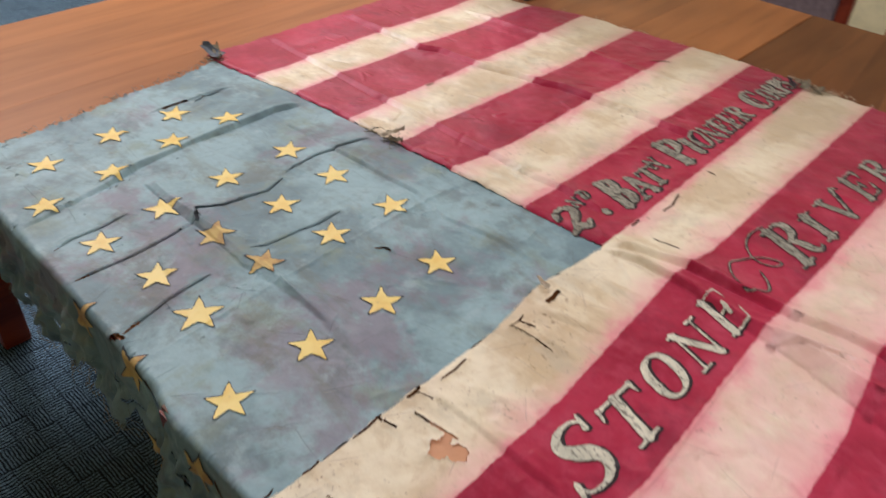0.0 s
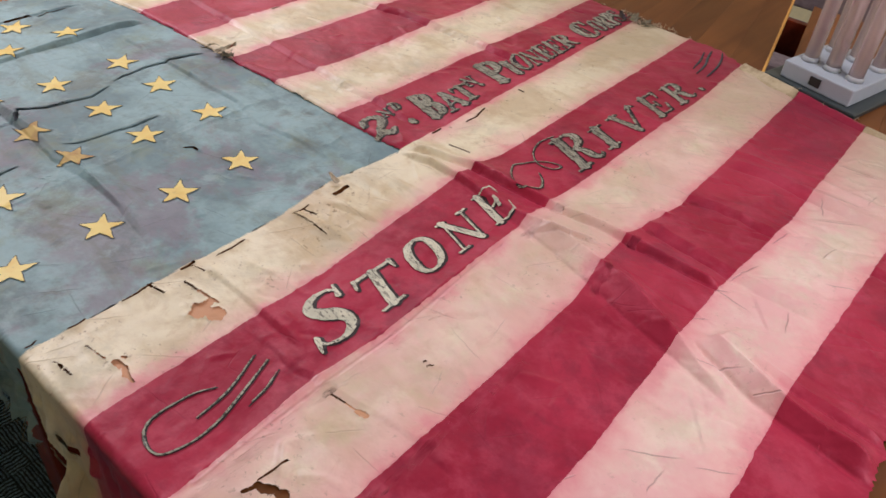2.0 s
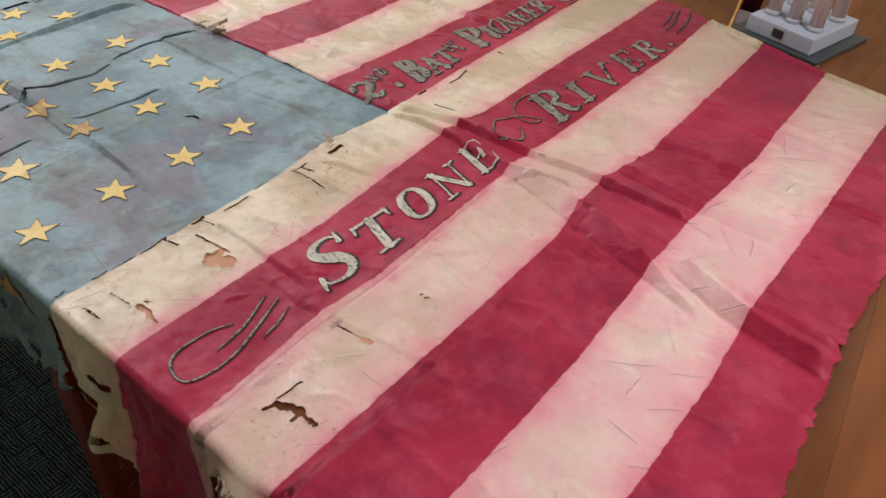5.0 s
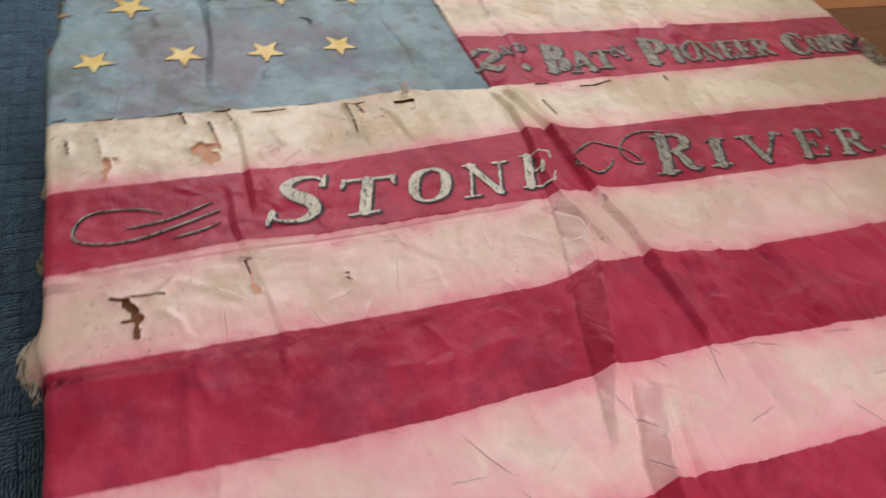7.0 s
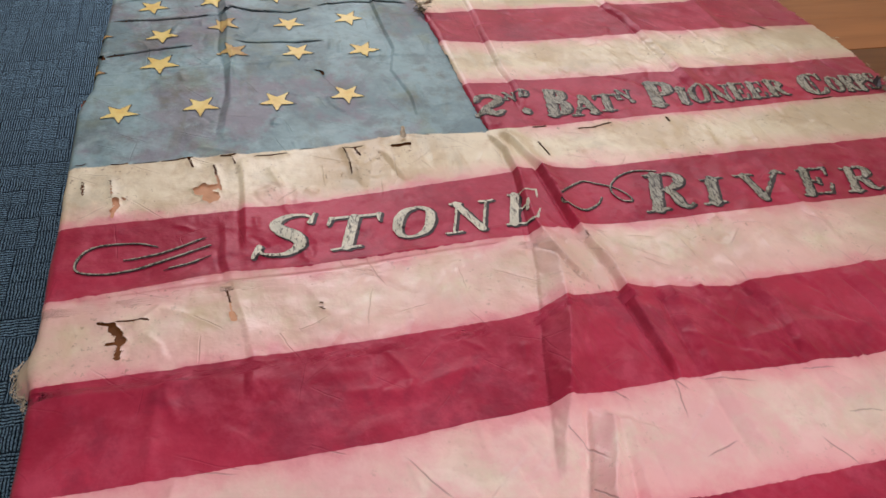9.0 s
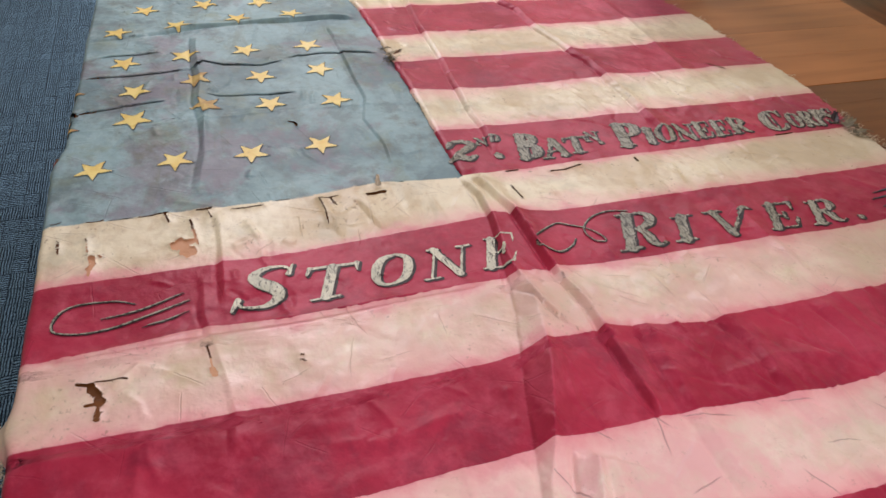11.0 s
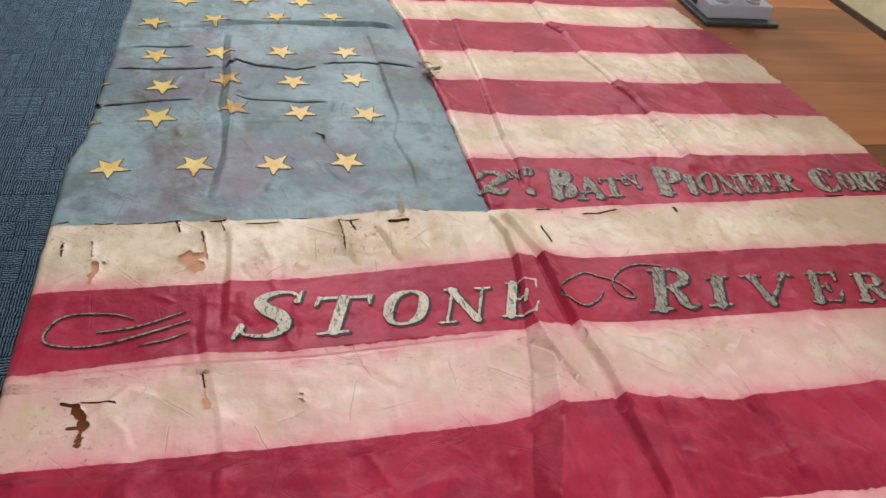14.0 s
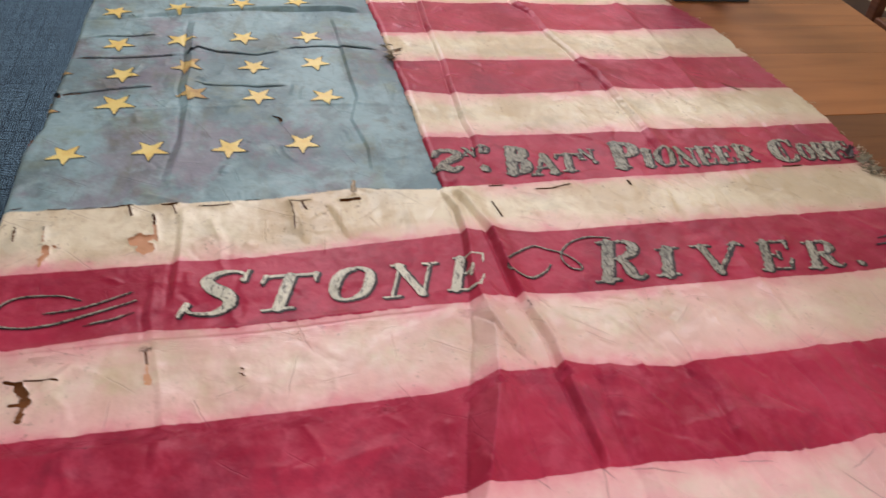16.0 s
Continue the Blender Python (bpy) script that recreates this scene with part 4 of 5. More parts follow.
def underlay(x0, x1, s0, s1, material=None, label="added peach sheet, coloured as lit table wood, under the holes"):
    """A sheet added under the silk, seen where the silk is lost."""
    n, m = int((x1 - x0) / 0.004), int((s1 - s0) / 0.004)
    X, S = np.meshgrid(np.linspace(x0, x1, n), np.linspace(s0, s1, m), indexing="ij")
    Z = TOP + 0.0008 + 0.0002 * vnoise(X * 40, S * 40, 61)
    me = sheet_mesh("added_underlay", np.stack([X, S, Z], -1))
    me.materials.append(material or LIT_WOOD)
    ob = new("added_underlay", me)
    ob.parent = flag
    rooted(tagged(ob, label))


underlay(-0.405, -0.315, 0.285, 0.470)
underlay(-0.135, -0.098, 0.445, 0.468)
# added sheet: keeps the table wood from showing through the canton's slits
underlay(-1.300, -0.745, 0.300, 0.860, BLUE, "added grey-blue sheet under the split canton")


def hem(i):
    """The stripe's end, turned over on itself."""
    x0, x1 = BORDERS[i](1.62) + 0.001, BORDERS[i + 1](1.62) - 0.001
    n = int((x1 - x0) / 0.003)
    v, u = np.meshgrid(np.linspace(0, 1, n), np.linspace(0, 1, 12), indexing="ij")
    X = x0 + (x1 - x0) * v
    wide = 0.026 + 0.006 * vnoise(X * 25, X * 0, 77 + i)
    S = fly_y(X) + 0.002 - wide * u
    lift = 0.0004 + 0.0022 * np.sin(np.clip(u, 0, 1) * math.pi) ** 0.6 * (1 + 0.4 * vnoise(X * 40, u * 3, 78))
    me = sheet_mesh("hem", on_flag(X, S, lift), uv=np.stack([0.5 + 0 * u, 0.97 + 0 * u], -1))
    me.materials.append(HEM if i % 2 else RED)
    ob = new("hem", me)
    ob.parent = flag
    rooted(tagged(ob, "soiled turned-over hem" if i % 2 else "crimson turned-over hem"))


for _i in (9, 10, 11):
    hem(_i)


# ---------- paint on the flag ----------
def painted_patch(name, sdf, x0, x1, y0, y1, material, parent, lift, cell=0.0013, label=""):
    """A thin coat of paint that follows the silk, wherever sdf(x, s) is below 0."""
    n, m = int((x1 - x0) / cell) + 2, int((y1 - y0) / cell) + 2
    X, S = np.meshgrid(np.linspace(x0, x1, n), np.linspace(y0, y1, m), indexing="ij")

    def full(a, b):
        return np.maximum(sdf(a, b), 0.0008 - torn(a, b))
    d = full(X, S)
    e = cell * 0.3
    gx, gy = (full(X + e, S) - d) / e, (full(X, S + e) - d) / e
    g = np.hypot(gx, gy) + 1e-6
    move = np.where((np.abs(d) < 0.6 * cell) & (g > 0.3), -d, 0.0)
    X, S = X + move * gx / g, S + move * gy / g
    keep = 0.25 * (d[:-1, :-1] + d[1:, :-1] + d[1:, 1:] + d[:-1, 1:]) < 0
    if not keep.any():
        return None
    seam = float(np.mean(S - seam_y(X))) > 0
    me = sheet_mesh(name, on_flag(X, S, lift, seam), keep)
    me.materials.append(material)
    ob = new(name, me)
    ob.parent = parent
    if parent is flag:
        rooted(ob)
    else:
        ob.matrix_parent_inverse = parent.matrix_world.inverted() if parent.parent is None else (flag.matrix_basis @ parent.matrix_parent_inverse).inverted()
    return tagged(ob, label) if label else ob


def star_sdf(cx, cy, r, turn, wear):
    k1, k2 = math.cos(math.pi / 5), math.sin(math.pi / 5)

    def sdf(X, S):
        dx, dy = X - cx, S - cy
        a = np.arctan2(dy, dx) - turn
        rad = np.hypot(dx, dy)
        sec = 2 * math.pi / 5
        a = np.abs((a + sec / 2) % sec - sec / 2)
        px, py = rad * np.cos(a), rad * np.sin(a)
        inner = 0.40 * r
        ax, ay = r, 0.0
        bx, by = inner * k1, inner * k2
        nx, ny = (by - ay), -(bx - ax)
        ln = math.hypot(nx, ny)
        return ((px - ax) * nx + (py - ay) * ny) / ln + wear * vnoise(X * 200, S * 200, 9)
    return sdf


def star(cx, cy, r=0.030, turn=0.0, paint=None, label=""):
    s = painted_patch("star", star_sdf(cx, cy, r, turn, 0.0006), cx - r - 0.004, cx + r + 0.004, cy - r - 0.004, cy + r + 0.004, paint or GOLD, flag, 0.0017, label=label)
    if s:
        painted_patch("outline", star_sdf(cx - 0.0012, cy + 0.0008, r + 0.0029, turn, 0.0008), cx - r - 0.008, cx + r + 0.008, cy - r - 0.008, cy + r + 0.008, INKBLUE, s, 0.0009)


STARS = (((-0.593, 0.302, 0.03), (-0.596, 0.429, -0.03), (-0.597, 0.553, -0.10), (-0.604, 0.673, -0.05)),
         ((-0.750, 0.362, 0.02), (-0.777, 0.490, -0.2), (-0.764, 0.606, -0.04), (-0.758, 0.727, 0.12)),
         ((-0.859, 0.365, 0.05), (-0.884, 0.478, -0.15), (-0.883, 0.601, -0.05), (-0.894, 0.720, 0.10)),
         ((-0.983, 0.346, 0.11), (-1.002, 0.461, 0.28), (-1.011, 0.585, 0.10), (-1.012, 0.716, -0.2)),
         ((-1.128, 0.330, 0.3), (-1.148, 0.453, 0.1), (-1.178, 0.584, 0.0), (-1.180, 0.704, 0.1)),
         ((-1.253, 0.388, 0.1), (-1.270, 0.517, 0.05), (-1.268, 0.643, -0.1)))
for _i, _row in enumerate(STARS):
    for _k, (_x, _y, _turn) in enumerate(_row):
        star(_x, _y, 0.036 if (_i, _k) == (1, 0) else 0.0315, _turn, RUST if (_i, _k) in ((1, 1), (2, 1)) else GOLD, "gold painted five-pointed star, dark outlined")
_rnd = random.Random(5)
for _x, _s in ((-0.735, 0.245), (-0.870, 0.247), (-0.560, 0.205), (-0.900, 0.160), (-0.710, 0.110)):
    star(_x, _s, 0.031, _rnd.uniform(-0.3, 0.3), RUST, "rusty worn star hanging over the table's edge")


def sdf_strokes(strokes, wear=0.0006):
    """Strokes are lists of (x, s, half width)."""
    def sdf(X, S):
        out = np.full(X.shape, 1.0)
        for st in strokes:
            for (ax, ay, aw), (bx, by, bw) in zip(st, st[1:]):
                ln = (bx - ax) ** 2 + (by - ay) ** 2 + 1e-12
                f = np.clip(((X - ax) * (bx - ax) + (S - ay) * (by - ay)) / ln, 0, 1)
                out = np.minimum(out, np.hypot(X - ax - f * (bx - ax), S - ay - f * (by - ay)) - (aw + (bw - aw) * f))
        return out + wear * vnoise(X * 240, S * 240, 13)
    return sdf


def smooth(pts, n=6):
    """Catmull-Rom through (u, v, w) points."""
    pts = [pts[0], *pts, pts[-1]]
    out = []
    for a, b, c, d in zip(pts, pts[1:], pts[2:], pts[3:]):
        for k in range(n):
            t = k / n
            out.append(tuple(0.5 * (2 * q + (r - p) * t + (2 * p - 5 * q + 4 * r - s) * t * t + (3 * q - p - 3 * r + s) * t ** 3) for p, q, r, s in zip(a, b, c, d)))
    return out + [pts[-1]]


TK, TN = 0.10, 0.026


def bar(a, b, w=TN):
    return [(*a, w), (*b, w)]


def foot(x, y, half=0.17):
    return bar((x - half, y), (x + half, y), 0.028)


# letters with heavy stems and fine serifs, in a box 1 high
GLYPHS = {
    "S": [smooth([(0.80, 0.76, 0.02), (0.72, 0.92, 0.03), (0.52, 0.975, 0.03), (0.30, 0.92, 0.06), (0.22, 0.76, 0.09), (0.38, 0.58, 0.12), (0.62, 0.43, 0.12), (0.73, 0.24, 0.09), (0.62, 0.07, 0.06), (0.40, 0.025, 0.03), (0.20, 0.08, 0.03), (0.10, 0.22, 0.02)]),
          [(0.80, 0.98, 0.015), (0.78, 0.74, 0.05)], [(0.06, 0.02, 0.015), (0.10, 0.27, 0.05)]],
    "T": [bar((0.46, 0.06), (0.46, 0.93), TK), bar((0.06, 0.96), (0.88, 0.96), 0.035), [(0.05, 0.98, 0.05), (0.02, 0.76, 0.012)], [(0.89, 0.98, 0.05), (0.92, 0.76, 0.012)], foot(0.46, 0.03, 0.24)],
    "O": [smooth([(0.45, 0.97, 0.03), (0.20, 0.84, 0.075), (0.12, 0.50, 0.10), (0.20, 0.16, 0.075), (0.45, 0.03, 0.03), (0.70, 0.16, 0.075), (0.78, 0.50, 0.10), (0.70, 0.84, 0.075), (0.45, 0.97, 0.03)])],
    "N": [bar((0.17, 0.03), (0.17, 0.95)), bar((0.14, 0.95), (0.80, 0.05), 0.085), bar((0.82, 0.05), (0.82, 0.95)), foot(0.17, 0.03), foot(0.82, 0.96, 0.15), foot(0.12, 0.96, 0.12)],
    "E": [bar((0.28, 0.05), (0.28, 0.95), TK), bar((0.10, 0.965), (0.82, 0.965)), bar((0.10, 0.03), (0.86, 0.03)), bar((0.30, 0.50), (0.60, 0.50)), [(0.83, 0.97, 0.03), (0.86, 0.70, 0.02)], [(0.86, 0.03, 0.03), (0.93, 0.32, 0.02)], bar((0.61, 0.62), (0.61, 0.38), 0.035)],
    "R": [bar((0.27, 0.05), (0.27, 0.95), TK), smooth([(0.20, 0.965, 0.025), (0.52, 0.97, 0.03), (0.72, 0.87, 0.08), (0.74, 0.72, 0.10), (0.62, 0.57, 0.06), (0.34, 0.52, 0.025)]), smooth([(0.46, 0.52, 0.05), (0.62, 0.36, 0.09), (0.72, 0.14, 0.09), (0.88, 0.02, 0.03), (0.98, 0.08, 0.015)]), foot(0.26, 0.03, 0.21), foot(0.18, 0.965, 0.12)],
    "I": [bar((0.5, 0.05), (0.5, 0.95), 0.15), foot(0.5, 0.03, 0.34), foot(0.5, 0.965, 0.34)],
    "V": [bar((0.16, 0.95), (0.48, 0.05), 0.085), bar((0.48, 0.04), (0.80, 0.94), 0.03), foot(0.16, 0.965), smooth([(0.72, 0.93, 0.03), (0.86, 0.98, 0.05), (0.98, 0.90, 0.02)])],
    "2": [smooth([(0.12, 0.72, 0.07), (0.24, 0.92, 0.06), (0.52, 0.97, 0.06), (0.76, 0.82, 0.10), (0.68, 0.58, 0.10), (0.36, 0.32, 0.06), (0.12, 0.10, 0.04)]), smooth([(0.12, 0.12, 0.05), (0.40, 0.16, 0.10), (0.64, 0.07, 0.10), (0.86, 0.20, 0.03)])],
    "B": [bar((0.28, 0.05), (0.28, 0.95), 0.12), smooth([(0.12, 0.965, 0.04), (0.52, 0.96, 0.05), (0.72, 0.86, 0.10), (0.70, 0.66, 0.10), (0.40, 0.53, 0.05), (0.74, 0.44, 0.10), (0.78, 0.18, 0.12), (0.55, 0.04, 0.05), (0.12, 0.035, 0.04)])],
    "A": [bar((0.48, 0.96), (0.16, 0.05), 0.04), bar((0.48, 0.96), (0.80, 0.05), 0.10), bar((0.26, 0.34), (0.66, 0.34), 0.035), foot(0.15, 0.03), foot(0.80, 0.03)],
    "P": [bar((0.28, 0.05), (0.28, 0.95), 0.12), smooth([(0.12, 0.965, 0.04), (0.55, 0.96, 0.05), (0.78, 0.84, 0.11), (0.78, 0.64, 0.11), (0.56, 0.48, 0.05), (0.34, 0.47, 0.03)]), foot(0.28, 0.03, 0.22)],
    "C": [smooth([(0.84, 0.72, 0.03), (0.78, 0.90, 0.05), (0.52, 0.97, 0.04), (0.24, 0.84, 0.09), (0.15, 0.50, 0.12), (0.24, 0.16, 0.09), (0.52, 0.03, 0.04), (0.78, 0.10, 0.05), (0.88, 0.28, 0.03)]), bar((0.84, 0.96), (0.84, 0.70), 0.035), bar((0.48, 0.90), (0.48, 0.10), 0.02)],
    "D": [bar((0.26, 0.05), (0.26, 0.95), 0.10), smooth([(0.12, 0.965, 0.04), (0.50, 0.95, 0.05), (0.78, 0.74, 0.10), (0.82, 0.48, 0.10), (0.74, 0.22, 0.10), (0.48, 0.04, 0.05), (0.12, 0.035, 0.04)])],
    ".": [[(0.5, 0.5, 0.36), (0.5, 0.52, 0.36)]],
}


def letter(ch, base, y, high, wide, paint, slant=0.34, heavy=1.0):
    """A painted letter: its foot at x = base, its left side at y, its head towards the canton's top."""
    def place(st, dx=0.0, dy=0.0, grow=0.0):
        return [(base - v * high + dx, y + u * wide + slant * v * high + dy, max(w, 0.022) * heavy * (high + wide) / 2 + grow) for u, v, w in st]
    x0, x1 = base - high - 0.008, base + 0.010
    y0, y1 = y - 0.010, y + wide + slant * high + 0.012
    ob = painted_patch("letter", sdf_strokes([place(st) for st in GLYPHS[ch]], 0.0006 if paint is SILVER else 0.0020), x0, x1, y0, y1, paint, flag, 0.0015, 0.0011, "silver-grey painted letter, crazed and black shaded")
    if ob:
        painted_patch("shade", sdf_strokes([place(st, 0.0022, 0.0024, 0.0014) for st in GLYPHS[ch]]), x0, x1, y0, y1, INK, ob, 0.0009, 0.0013)


for _c, _b, _y, _h, _w in (("S", -0.206, 0.480, 0.084, 0.086), ("T", -0.205, 0.572, 0.069, 0.080), ("O", -0.213, 0.668, 0.068, 0.072), ("N", -0.212, 0.750, 0.068, 0.066), ("E", -0.216, 0.834, 0.070, 0.060)):
    letter(_c, _b, _y, _h, _w, SILVER)
for _c, _b, _y, _h, _w in (("R", -0.209, 1.052, 0.088, 0.084), ("I", -0.211, 1.146, 0.062, 0.050), ("V", -0.207, 1.212, 0.065, 0.088), ("E", -0.206, 1.318, 0.066, 0.066), ("R", -0.203, 1.400, 0.062, 0.068)):
    letter(_c, _b, _y, _h, _w, GREY, 0.38)
letter(".", -0.200, 1.492, 0.016, 0.016, GREY, 0)
for _c, _b, _y, _h, _w in (("2", -0.497, 0.874, 0.066, 0.064), ("N", -0.545, 0.942, 0.026, 0.024), ("D", -0.547, 0.970, 0.024, 0.020), (".", -0.496, 0.962, 0.017, 0.017), ("B", -0.486, 1.002, 0.080, 0.050),
                           ("A", -0.478, 1.048, 0.062, 0.052), ("T", -0.484, 1.095, 0.054, 0.050), ("N", -0.520, 1.148, 0.032, 0.030), (".", -0.506, 1.166, 0.012, 0.012), ("P", -0.486, 1.200, 0.084, 0.060),
                           ("I", -0.489, 1.258, 0.055, 0.026), ("O", -0.489, 1.285, 0.055, 0.042), ("N", -0.487, 1.326, 0.055, 0.042), ("E", -0.488, 1.368, 0.055, 0.036), ("E", -0.488, 1.405, 0.055, 0.036),
                           ("R", -0.489, 1.443, 0.055, 0.044), ("C", -0.486, 1.522, 0.074, 0.056), ("O", -0.488, 1.580, 0.056, 0.032), ("R", -0.488, 1.611, 0.056, 0.032), ("P", -0.488, 1.641, 0.056, 0.028), ("S", -0.490, 1.664, 0.054, 0.028)):
    letter(_c, _b, _y - 0.004, _h, _w, GREY, 0.20, 1.2)


def flourish(*lines, paint=None):
    strokes = [smooth([(x, s, w * 0.00072) for x, s, w in ln], 8) for ln in lines]
    xs, ys = [p[0] for st in strokes for p in st], [p[1] for st in strokes for p in st]
    args = (min(xs) - 0.006, max(xs) + 0.006, min(ys) - 0.006, max(ys) + 0.006)
    ob = painted_patch("flourish", sdf_strokes(strokes, 0.0003), *args, paint or GREY, flag, 0.0020, 0.0011, "grey painted scroll flourish" if paint is None else "blackened scroll flourish")
    shade = [[(x + 0.0013, s + 0.0010, w + 0.0005) for x, s, w in st] for st in strokes]
    painted_patch("shade", sdf_strokes(shade, 0.0003), *args, INK, ob, 0.0011, 0.0012)


flourish([(-0.254, 0.366, 0.7), (-0.265, 0.338, 1.2), (-0.266, 0.290, 1.5), (-0.246, 0.270, 1.6), (-0.220, 0.270, 1.6), (-0.210, 0.300, 1.4), (-0.212, 0.335, 1.8), (-0.226, 0.380, 2.0), (-0.246, 0.434, 0.8)],
         [(-0.233, 0.325, 0.8), (-0.241, 0.375, 1.7), (-0.263, 0.428, 0.7)], [(-0.207, 0.374, 0.8), (-0.213, 0.404, 1.6), (-0.225, 0.432, 0.7)])
flourish([(-0.262, 0.938, 1.3), (-0.280, 0.958, 1.3), (-0.297, 0.988, 1.4), (-0.288, 1.010, 1.2), (-0.276, 1.030, 1.2), (-0.255, 1.046, 1.5), (-0.240, 1.046, 1.5), (-0.246, 1.030, 1.3), (-0.272, 1.024, 1.4), (-0.297, 1.044, 1.4), (-0.309, 1.078, 1.5), (-0.304, 1.115, 1.2)],
         [(-0.254, 0.934, 0.9), (-0.238, 0.936, 1.4), (-0.226, 0.952, 2.0), (-0.226, 0.968, 2.2), (-0.240, 0.990, 1.6), (-0.256, 1.003, 0.8)])
flourish([(-0.246, 1.552, 0.8), (-0.250, 1.600, 2.0), (-0.264, 1.645, 2.2), (-0.272, 1.680, 0.9)],
         [(-0.262, 1.568, 0.8), (-0.267, 1.612, 1.8), (-0.281, 1.660, 0.8)], [(-0.225, 1.560, 0.8), (-0.228, 1.610, 1.8), (-0.238, 1.655, 1.8), (-0.252, 1.690, 0.9)], paint=INKBLUE)


# ---------- loose threads and scraps at the torn edges ----------
def threads(name, n, where, material, seed, long=0.03, thick=0.0006):
    rnd = random.Random(seed)
    V, F = [], []
    for _ in range(n):
        x, s, ang = where(rnd)
        ln = rnd.uniform(0.35, 1.0) * long
        pts = []
        for k in range(6):
            ang += rnd.uniform(-0.5, 0.5)
            pts.append((x, s, 0.0025 + 0.006 * math.sin(k / 5 * math.pi) * rnd.random()))
            x, s = x + math.cos(ang) * ln / 5, s + math.sin(ang) * ln / 5
        A = np.array(pts)
        P = on_flag(A[:, 0], A[:, 1], A[:, 2])
        for k in range(6):
            w = thick * (1 - 0.5 * k / 5)
            for j in range(3):
                a = j * 2.094
                V.append((P[k, 0] + w * math.cos(a), P[k, 1] + w * math.cos(a) * 0.3, P[k, 2] + w * math.sin(a)))
            if k:
                b = len(V) - 6
                F += [(b + j, b + (j + 1) % 3, b + 3 + (j + 1) % 3, b + 3 + j) for j in range(3)]
    me = bpy.data.meshes.new(name)
    me.from_pydata(V, [], F)
    me.materials.append(material)
    ob = new(name, me)
    ob.parent = flag
    return tagged(rooted(ob), "frayed silk threads along a torn edge", kind="stuff")


def at_top(r):
    y = r.uniform(0.30, 0.84)
    return canton_top(y) + r.uniform(-0.004, 0.012), y, math.pi + r.gauss(0.2, 0.8)


def at_fly(r):
    x = r.choice((r.uniform(-0.52, -0.40), r.uniform(-1.3, 0.1)))
    return x, fly_y(x) - r.uniform(-0.003, 0.012), 1.57 + r.gauss(0, 0.9)


def at_scrap(r):
    x = r.uniform(-0.50, -0.43)
    return x, fly_y(x) - r.uniform(0.0, 0.03), 1.57 + r.gauss(0, 1.4)


def at_seam(r):
    x = r.choice((r.uniform(-0.97, -0.90), r.uniform(-1.45, -1.40)))
    return x, seam_y(x) + r.uniform(-0.008, 0.006), r.uniform(0, 6.28)


def at_hang(r):
    x = r.uniform(-1.2, -0.05)
    return x, fold_y(x) - hang_low(x) + r.uniform(-0.002, 0.012), -1.57 + r.gauss(0, 0.6)


threads("loose_threads", 110, at_top, BLUE, 1, 0.017)
threads("loose_threads", 80, at_fly, PALE, 2, 0.018)
threads("loose_threads", 45, at_scrap, DIRTY, 3, 0.026, 0.0009)
threads("loose_threads", 40, at_seam, DIRTY, 4, 0.028, 0.0009)
threads("loose_threads", 120, at_hang, DIRTY, 5, 0.040)


def at_hoist(r):
    x = r.uniform(-0.11, -0.045)
    return x, fold_y(x) - r.uniform(0.02, 0.06), -1.57 + r.gauss(0, 0.5)


threads("loose_threads", 60, at_hoist, PALE, 6, 0.03, 0.0009)


def scrap(x, s, long, wide, turn, material, label, seed):
    """A torn, curled-up rag of silk."""
    rnd = random.Random(seed)
    n, m = 14, 7
    u, v = np.meshgrid(np.linspace(0, 1, n), np.linspace(-1, 1, m), indexing="ij")
    ragged = 1 + 0.35 * vnoise(u * 9 + seed, v * 3, 40 + seed)
    a, b = u * long, v * wide / 2 * ragged * (1 - 0.5 * u)
    X, S = x + a * math.cos(turn) - b * math.sin(turn), s + a * math.sin(turn) + b * math.cos(turn)
    lift = 0.004 + 0.35 * long * u * u * (1 + 0.4 * vnoise(u * 5, v * 2, seed)) + 0.003 * np.abs(v)
    me = sheet_mesh("scrap", on_flag(X, S, lift))
    me.materials.append(material)
    ob = new("scrap", me)
    ob.parent = flag
    return tagged(rooted(ob), label)


scrap(-1.425, 0.858, 0.050, 0.030, 3.5, INKBLUE, "dark torn rag at the canton's corner", 1)
scrap(-1.430, 0.850, 0.035, 0.020, 2.7, DIRTY, "dirty curled rag at the canton's corner", 2)
scrap(-0.470, 1.680, 0.026, 0.020, 1.9, DIRTY, "grey-green rag at the frayed fly", 3)
scrap(-0.490, 1.672, 0.024, 0.016, 2.5, INK, "blackened rag at the frayed fly", 4)
scrap(-0.445, 1.684, 0.020, 0.014, 1.2, DIRTY, "grey-green rag at the frayed fly", 5)
scrap(-0.935, 0.868, 0.045, 0.014, 0.6, PALE, "pale curled rag beside the canton", 6)
scrap(-0.915, 0.872, 0.030, 0.010, 0.1, DIRTY, "dirty curled rag beside the canton", 7)
scrap(-0.452, 0.740, 0.022, 0.012, 3.0, PALE, "curled cream lip of a tear", 9)


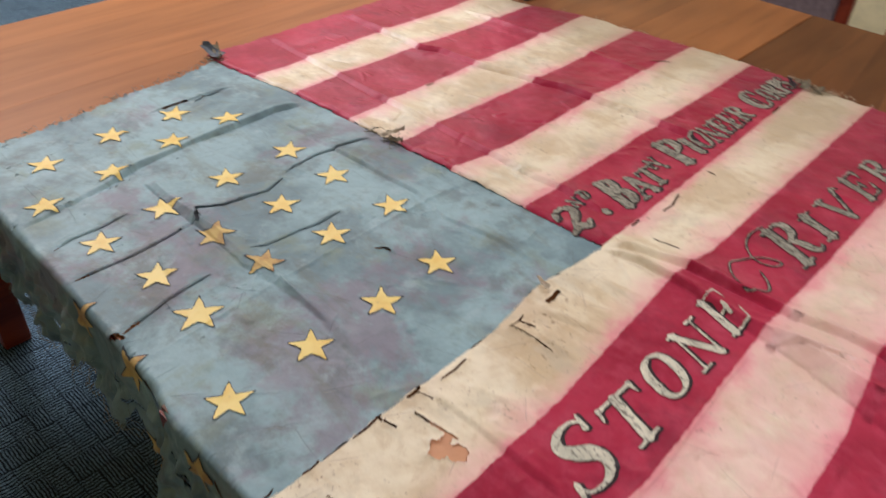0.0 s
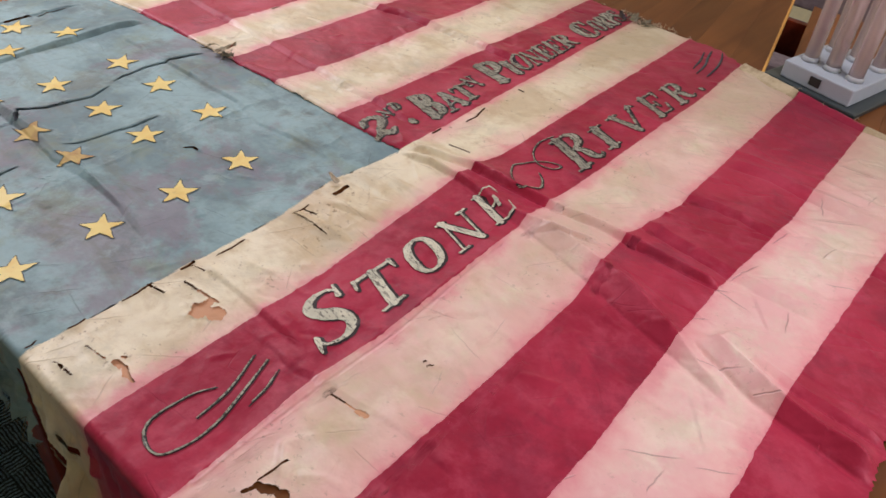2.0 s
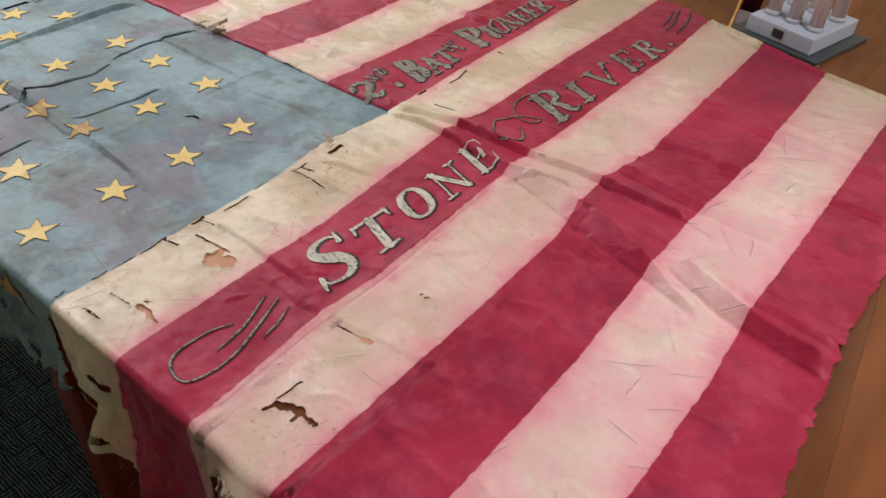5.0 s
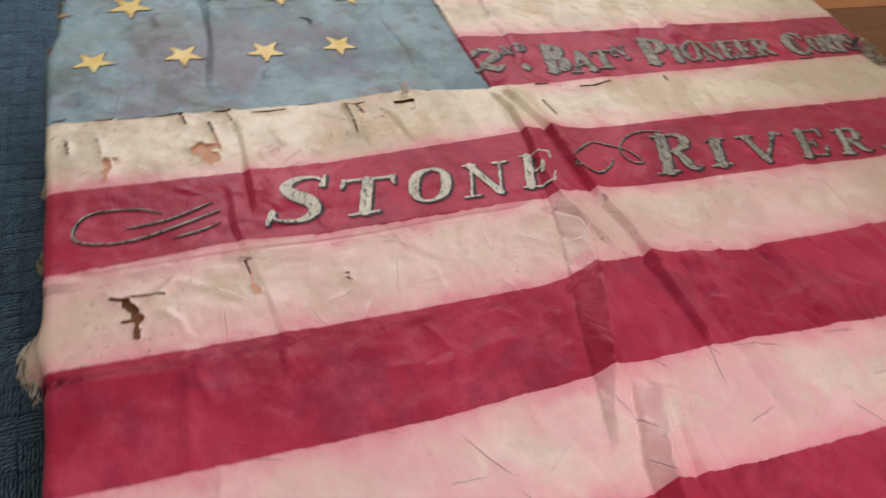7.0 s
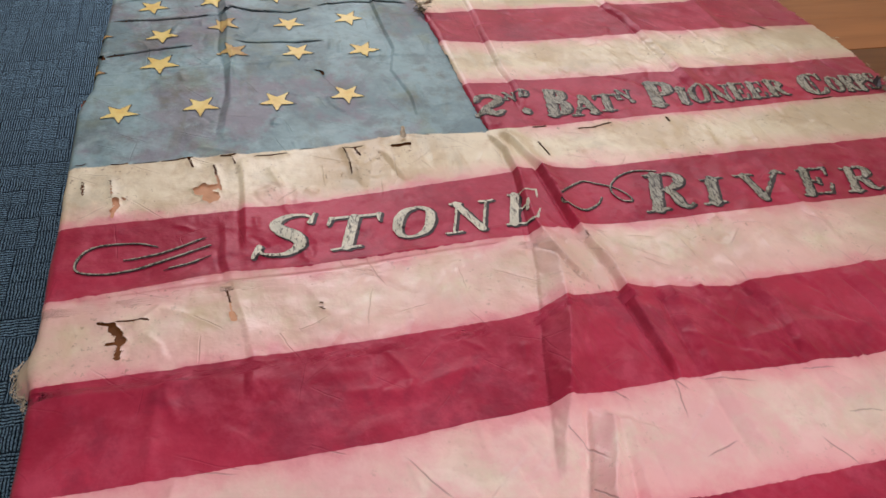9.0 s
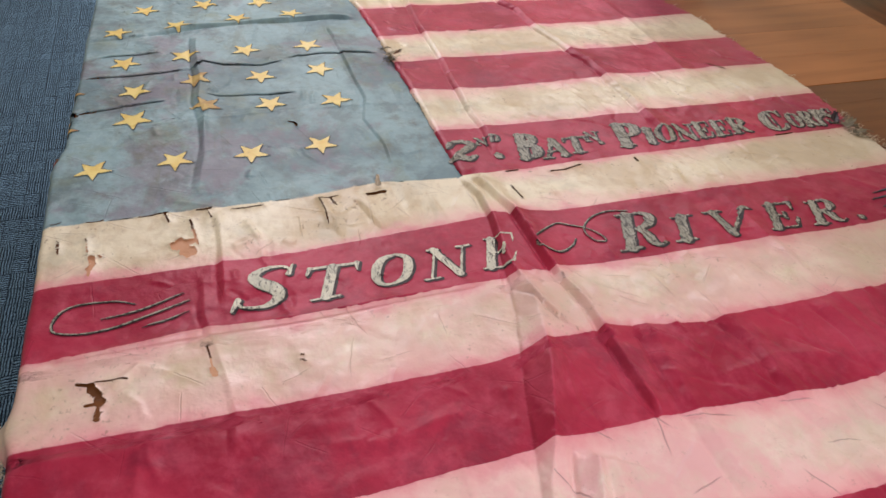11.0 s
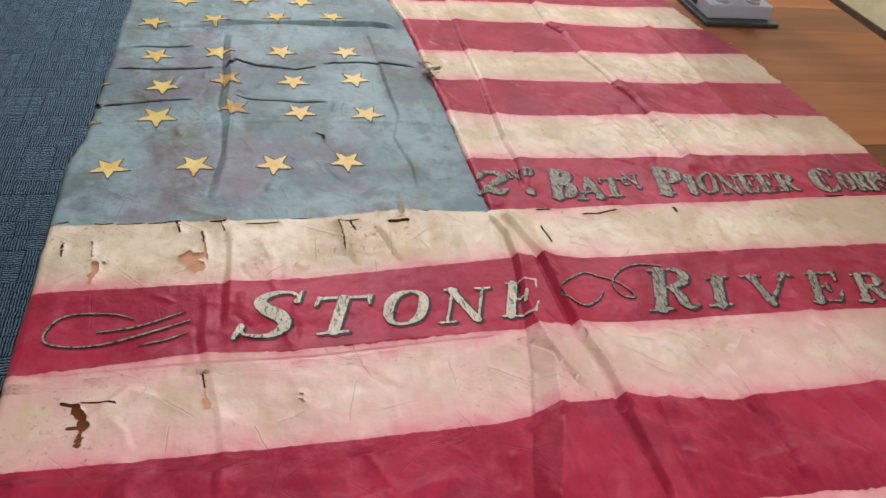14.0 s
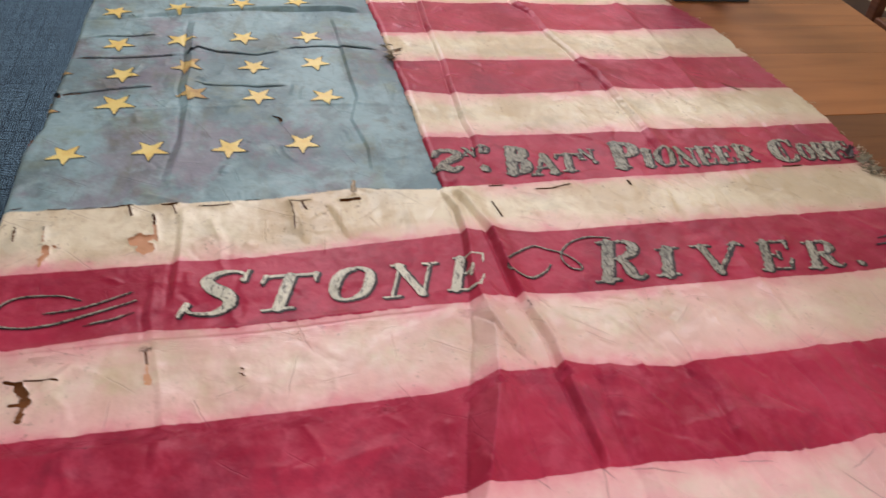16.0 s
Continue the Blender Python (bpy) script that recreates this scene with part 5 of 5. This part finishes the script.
# ---------- things on the tables ----------
def tube_stand(at, label, turn=0.0):
    """A dark base plate with a grey box on it, out of which clear tubes rise."""
    t = thing("tube_stand", label, "display stand", at, turn, group="tube stands")
    part("base_plate", box((-0.105, -0.108, 0.0), (0.105, 0.108, 0.010), 0.003), DARKPLATE, t, "dark slate base plate")
    body = part("body", box((-0.078, -0.092, 0.0102), (0.078, 0.092, 0.046), 0.004, 3), SHELL, t, "silver-grey plastic box")
    part("socket_plate", box((-0.014, -0.0945, 0.020), (0.010, -0.0915, 0.038), 0.001), BLACK, body, "small black square socket")
    for gx in (-0.050, 0.0, 0.050):
        for gy in (-0.045, 0.045):
            tb = part("tube", rod((gx, gy, 0.050), (gx, gy, 0.52), 0.0150, n=20), TUBE, t, "pinkish clear plastic tube")
            part("ferrule", rod((gx, gy, 0.0455), (gx, gy, 0.056), 0.0180, 0.0156, 20, ((0.5, 0.0176),)), FERRULE, tb, "milky white tube socket")
    return t


tube_stand((-0.022, 1.750, TOP), "grey tube stand with clear pink tubes beside the flag's fly", -12.0)
tube_stand((-1.322, 1.768, TOP), "grey tube stand with clear tubes near the flag's top corner")
knob = thing("paperweight", "small round worn brass paperweight on the wooden table", "paperweight", (-1.500, 1.745, TOP))
part("foot", rod((0, 0, 0), (0, 0, 0.016), 0.040, 0.030, 24, ((0.5, 0.040),)), BRASS, knob)
part("dome", rod((0, 0, 0.0162), (0, 0, 0.046), 0.026, 0.010, 24, ((0.3, 0.031), (0.7, 0.025))), BRASS, knob)


# ---------- chairs behind the tables ----------
def chair(at, turn, frame_wood, label, padded, group, sit=0.47):
    """A wooden chair that faces -y before it is turned."""
    c = thing("chair", label, "chair", at, turn, group)
    part("seat", box((-0.23, -0.23, sit - 0.05), (0.23, 0.20, sit), 0.015, 3), FABRIC if padded else frame_wood, c)
    for x in (-0.205, 0.205):
        part("leg", rod((x, -0.20, 0), (x, -0.20, sit - 0.051), 0.017, 0.022), frame_wood, c)
        bm = box((x - 0.022, 0.195, 0), (x + 0.022, 0.240, 0.95), 0.007)
        for v in bm.verts:
            v.co.y += 0.09 * max(0.0, v.co.z - 0.45) ** 1.3
        part("back_post", bm, frame_wood, c)
        part("stretcher", rod((x, -0.20, 0.18), (x, 0.21, 0.18), 0.011), frame_wood, c)
    part("top_rail", box((-0.183, 0.236, 0.86), (0.183, 0.268, 0.94), 0.008), frame_wood, c)
    if padded:
        part("back_pad", box((-0.182, 0.212, 0.50), (0.182, 0.258, 0.855), 0.014, 3), FABRIC, c, "mauve-grey padded backrest")
    else:
        part("lower_rail", box((-0.183, 0.212, 0.56), (0.183, 0.238, 0.61), 0.006), frame_wood, c)
    return c


for _x in (-0.96, -0.38, 0.20):
    chair((_x, 2.64, 0), random.Random(_x).uniform(-4, 4), CHERRY, "dark cherry armless chair with mauve-grey padding behind the tables", True, "chairs behind the tables")
chair((-1.72, 3.19, 0), 90, BROWN, "brown wooden chair with caution tape across its back", False, "", 0.405)


def caution_tape():
    t = thing("caution_tape", "yellow plastic caution tape with black letters stretched across a chair", "tape", (-1.905, 2.95, 0.530))
    n = 26
    bm = bmesh.new()
    rows = []
    for k in range(n + 1):
        f = k / n
        y, sag = 0.52 * f, -0.11 * f - 0.008 * math.sin(f * math.pi * 2)
        x = -0.012 + 0.004 * math.sin(f * 14)
        rows.append([bm.verts.new((x + 0.003 * math.sin(j + f * 9), y, sag + 0.075 * j / 3)) for j in range(4)])
    for a, b in zip(rows, rows[1:]):
        for j in range(3):
            bm.faces.new((a[j], b[j], b[j + 1], a[j + 1])).smooth = True
    part("ribbon", bm, YELLOW, t)
    for k, ch in enumerate("AUTION CAUTI"):
        if ch == " ":
            continue
        cu = bpy.data.curves.new("letter", "FONT")
        cu.body, cu.size, cu.offset, cu.extrude = ch, 0.062, 0.0022, 0.0004
        tmp = new("letter", cu)
        me = bpy.data.meshes.new_from_object(tmp.evaluated_get(bpy.context.evaluated_depsgraph_get()))
        bpy.data.objects.remove(tmp)
        me.materials.append(BLACK)
        f = (0.015 + 0.042 * k) / 0.52
        ob = new("letter", me)
        ob.parent = t
        ob.matrix_basis = pose(0.001, 0.015 + 0.042 * k, -0.11 * f - 0.008 * math.sin(f * math.pi * 2) + 0.016, 90, 0, 90)
    return t


caution_tape()
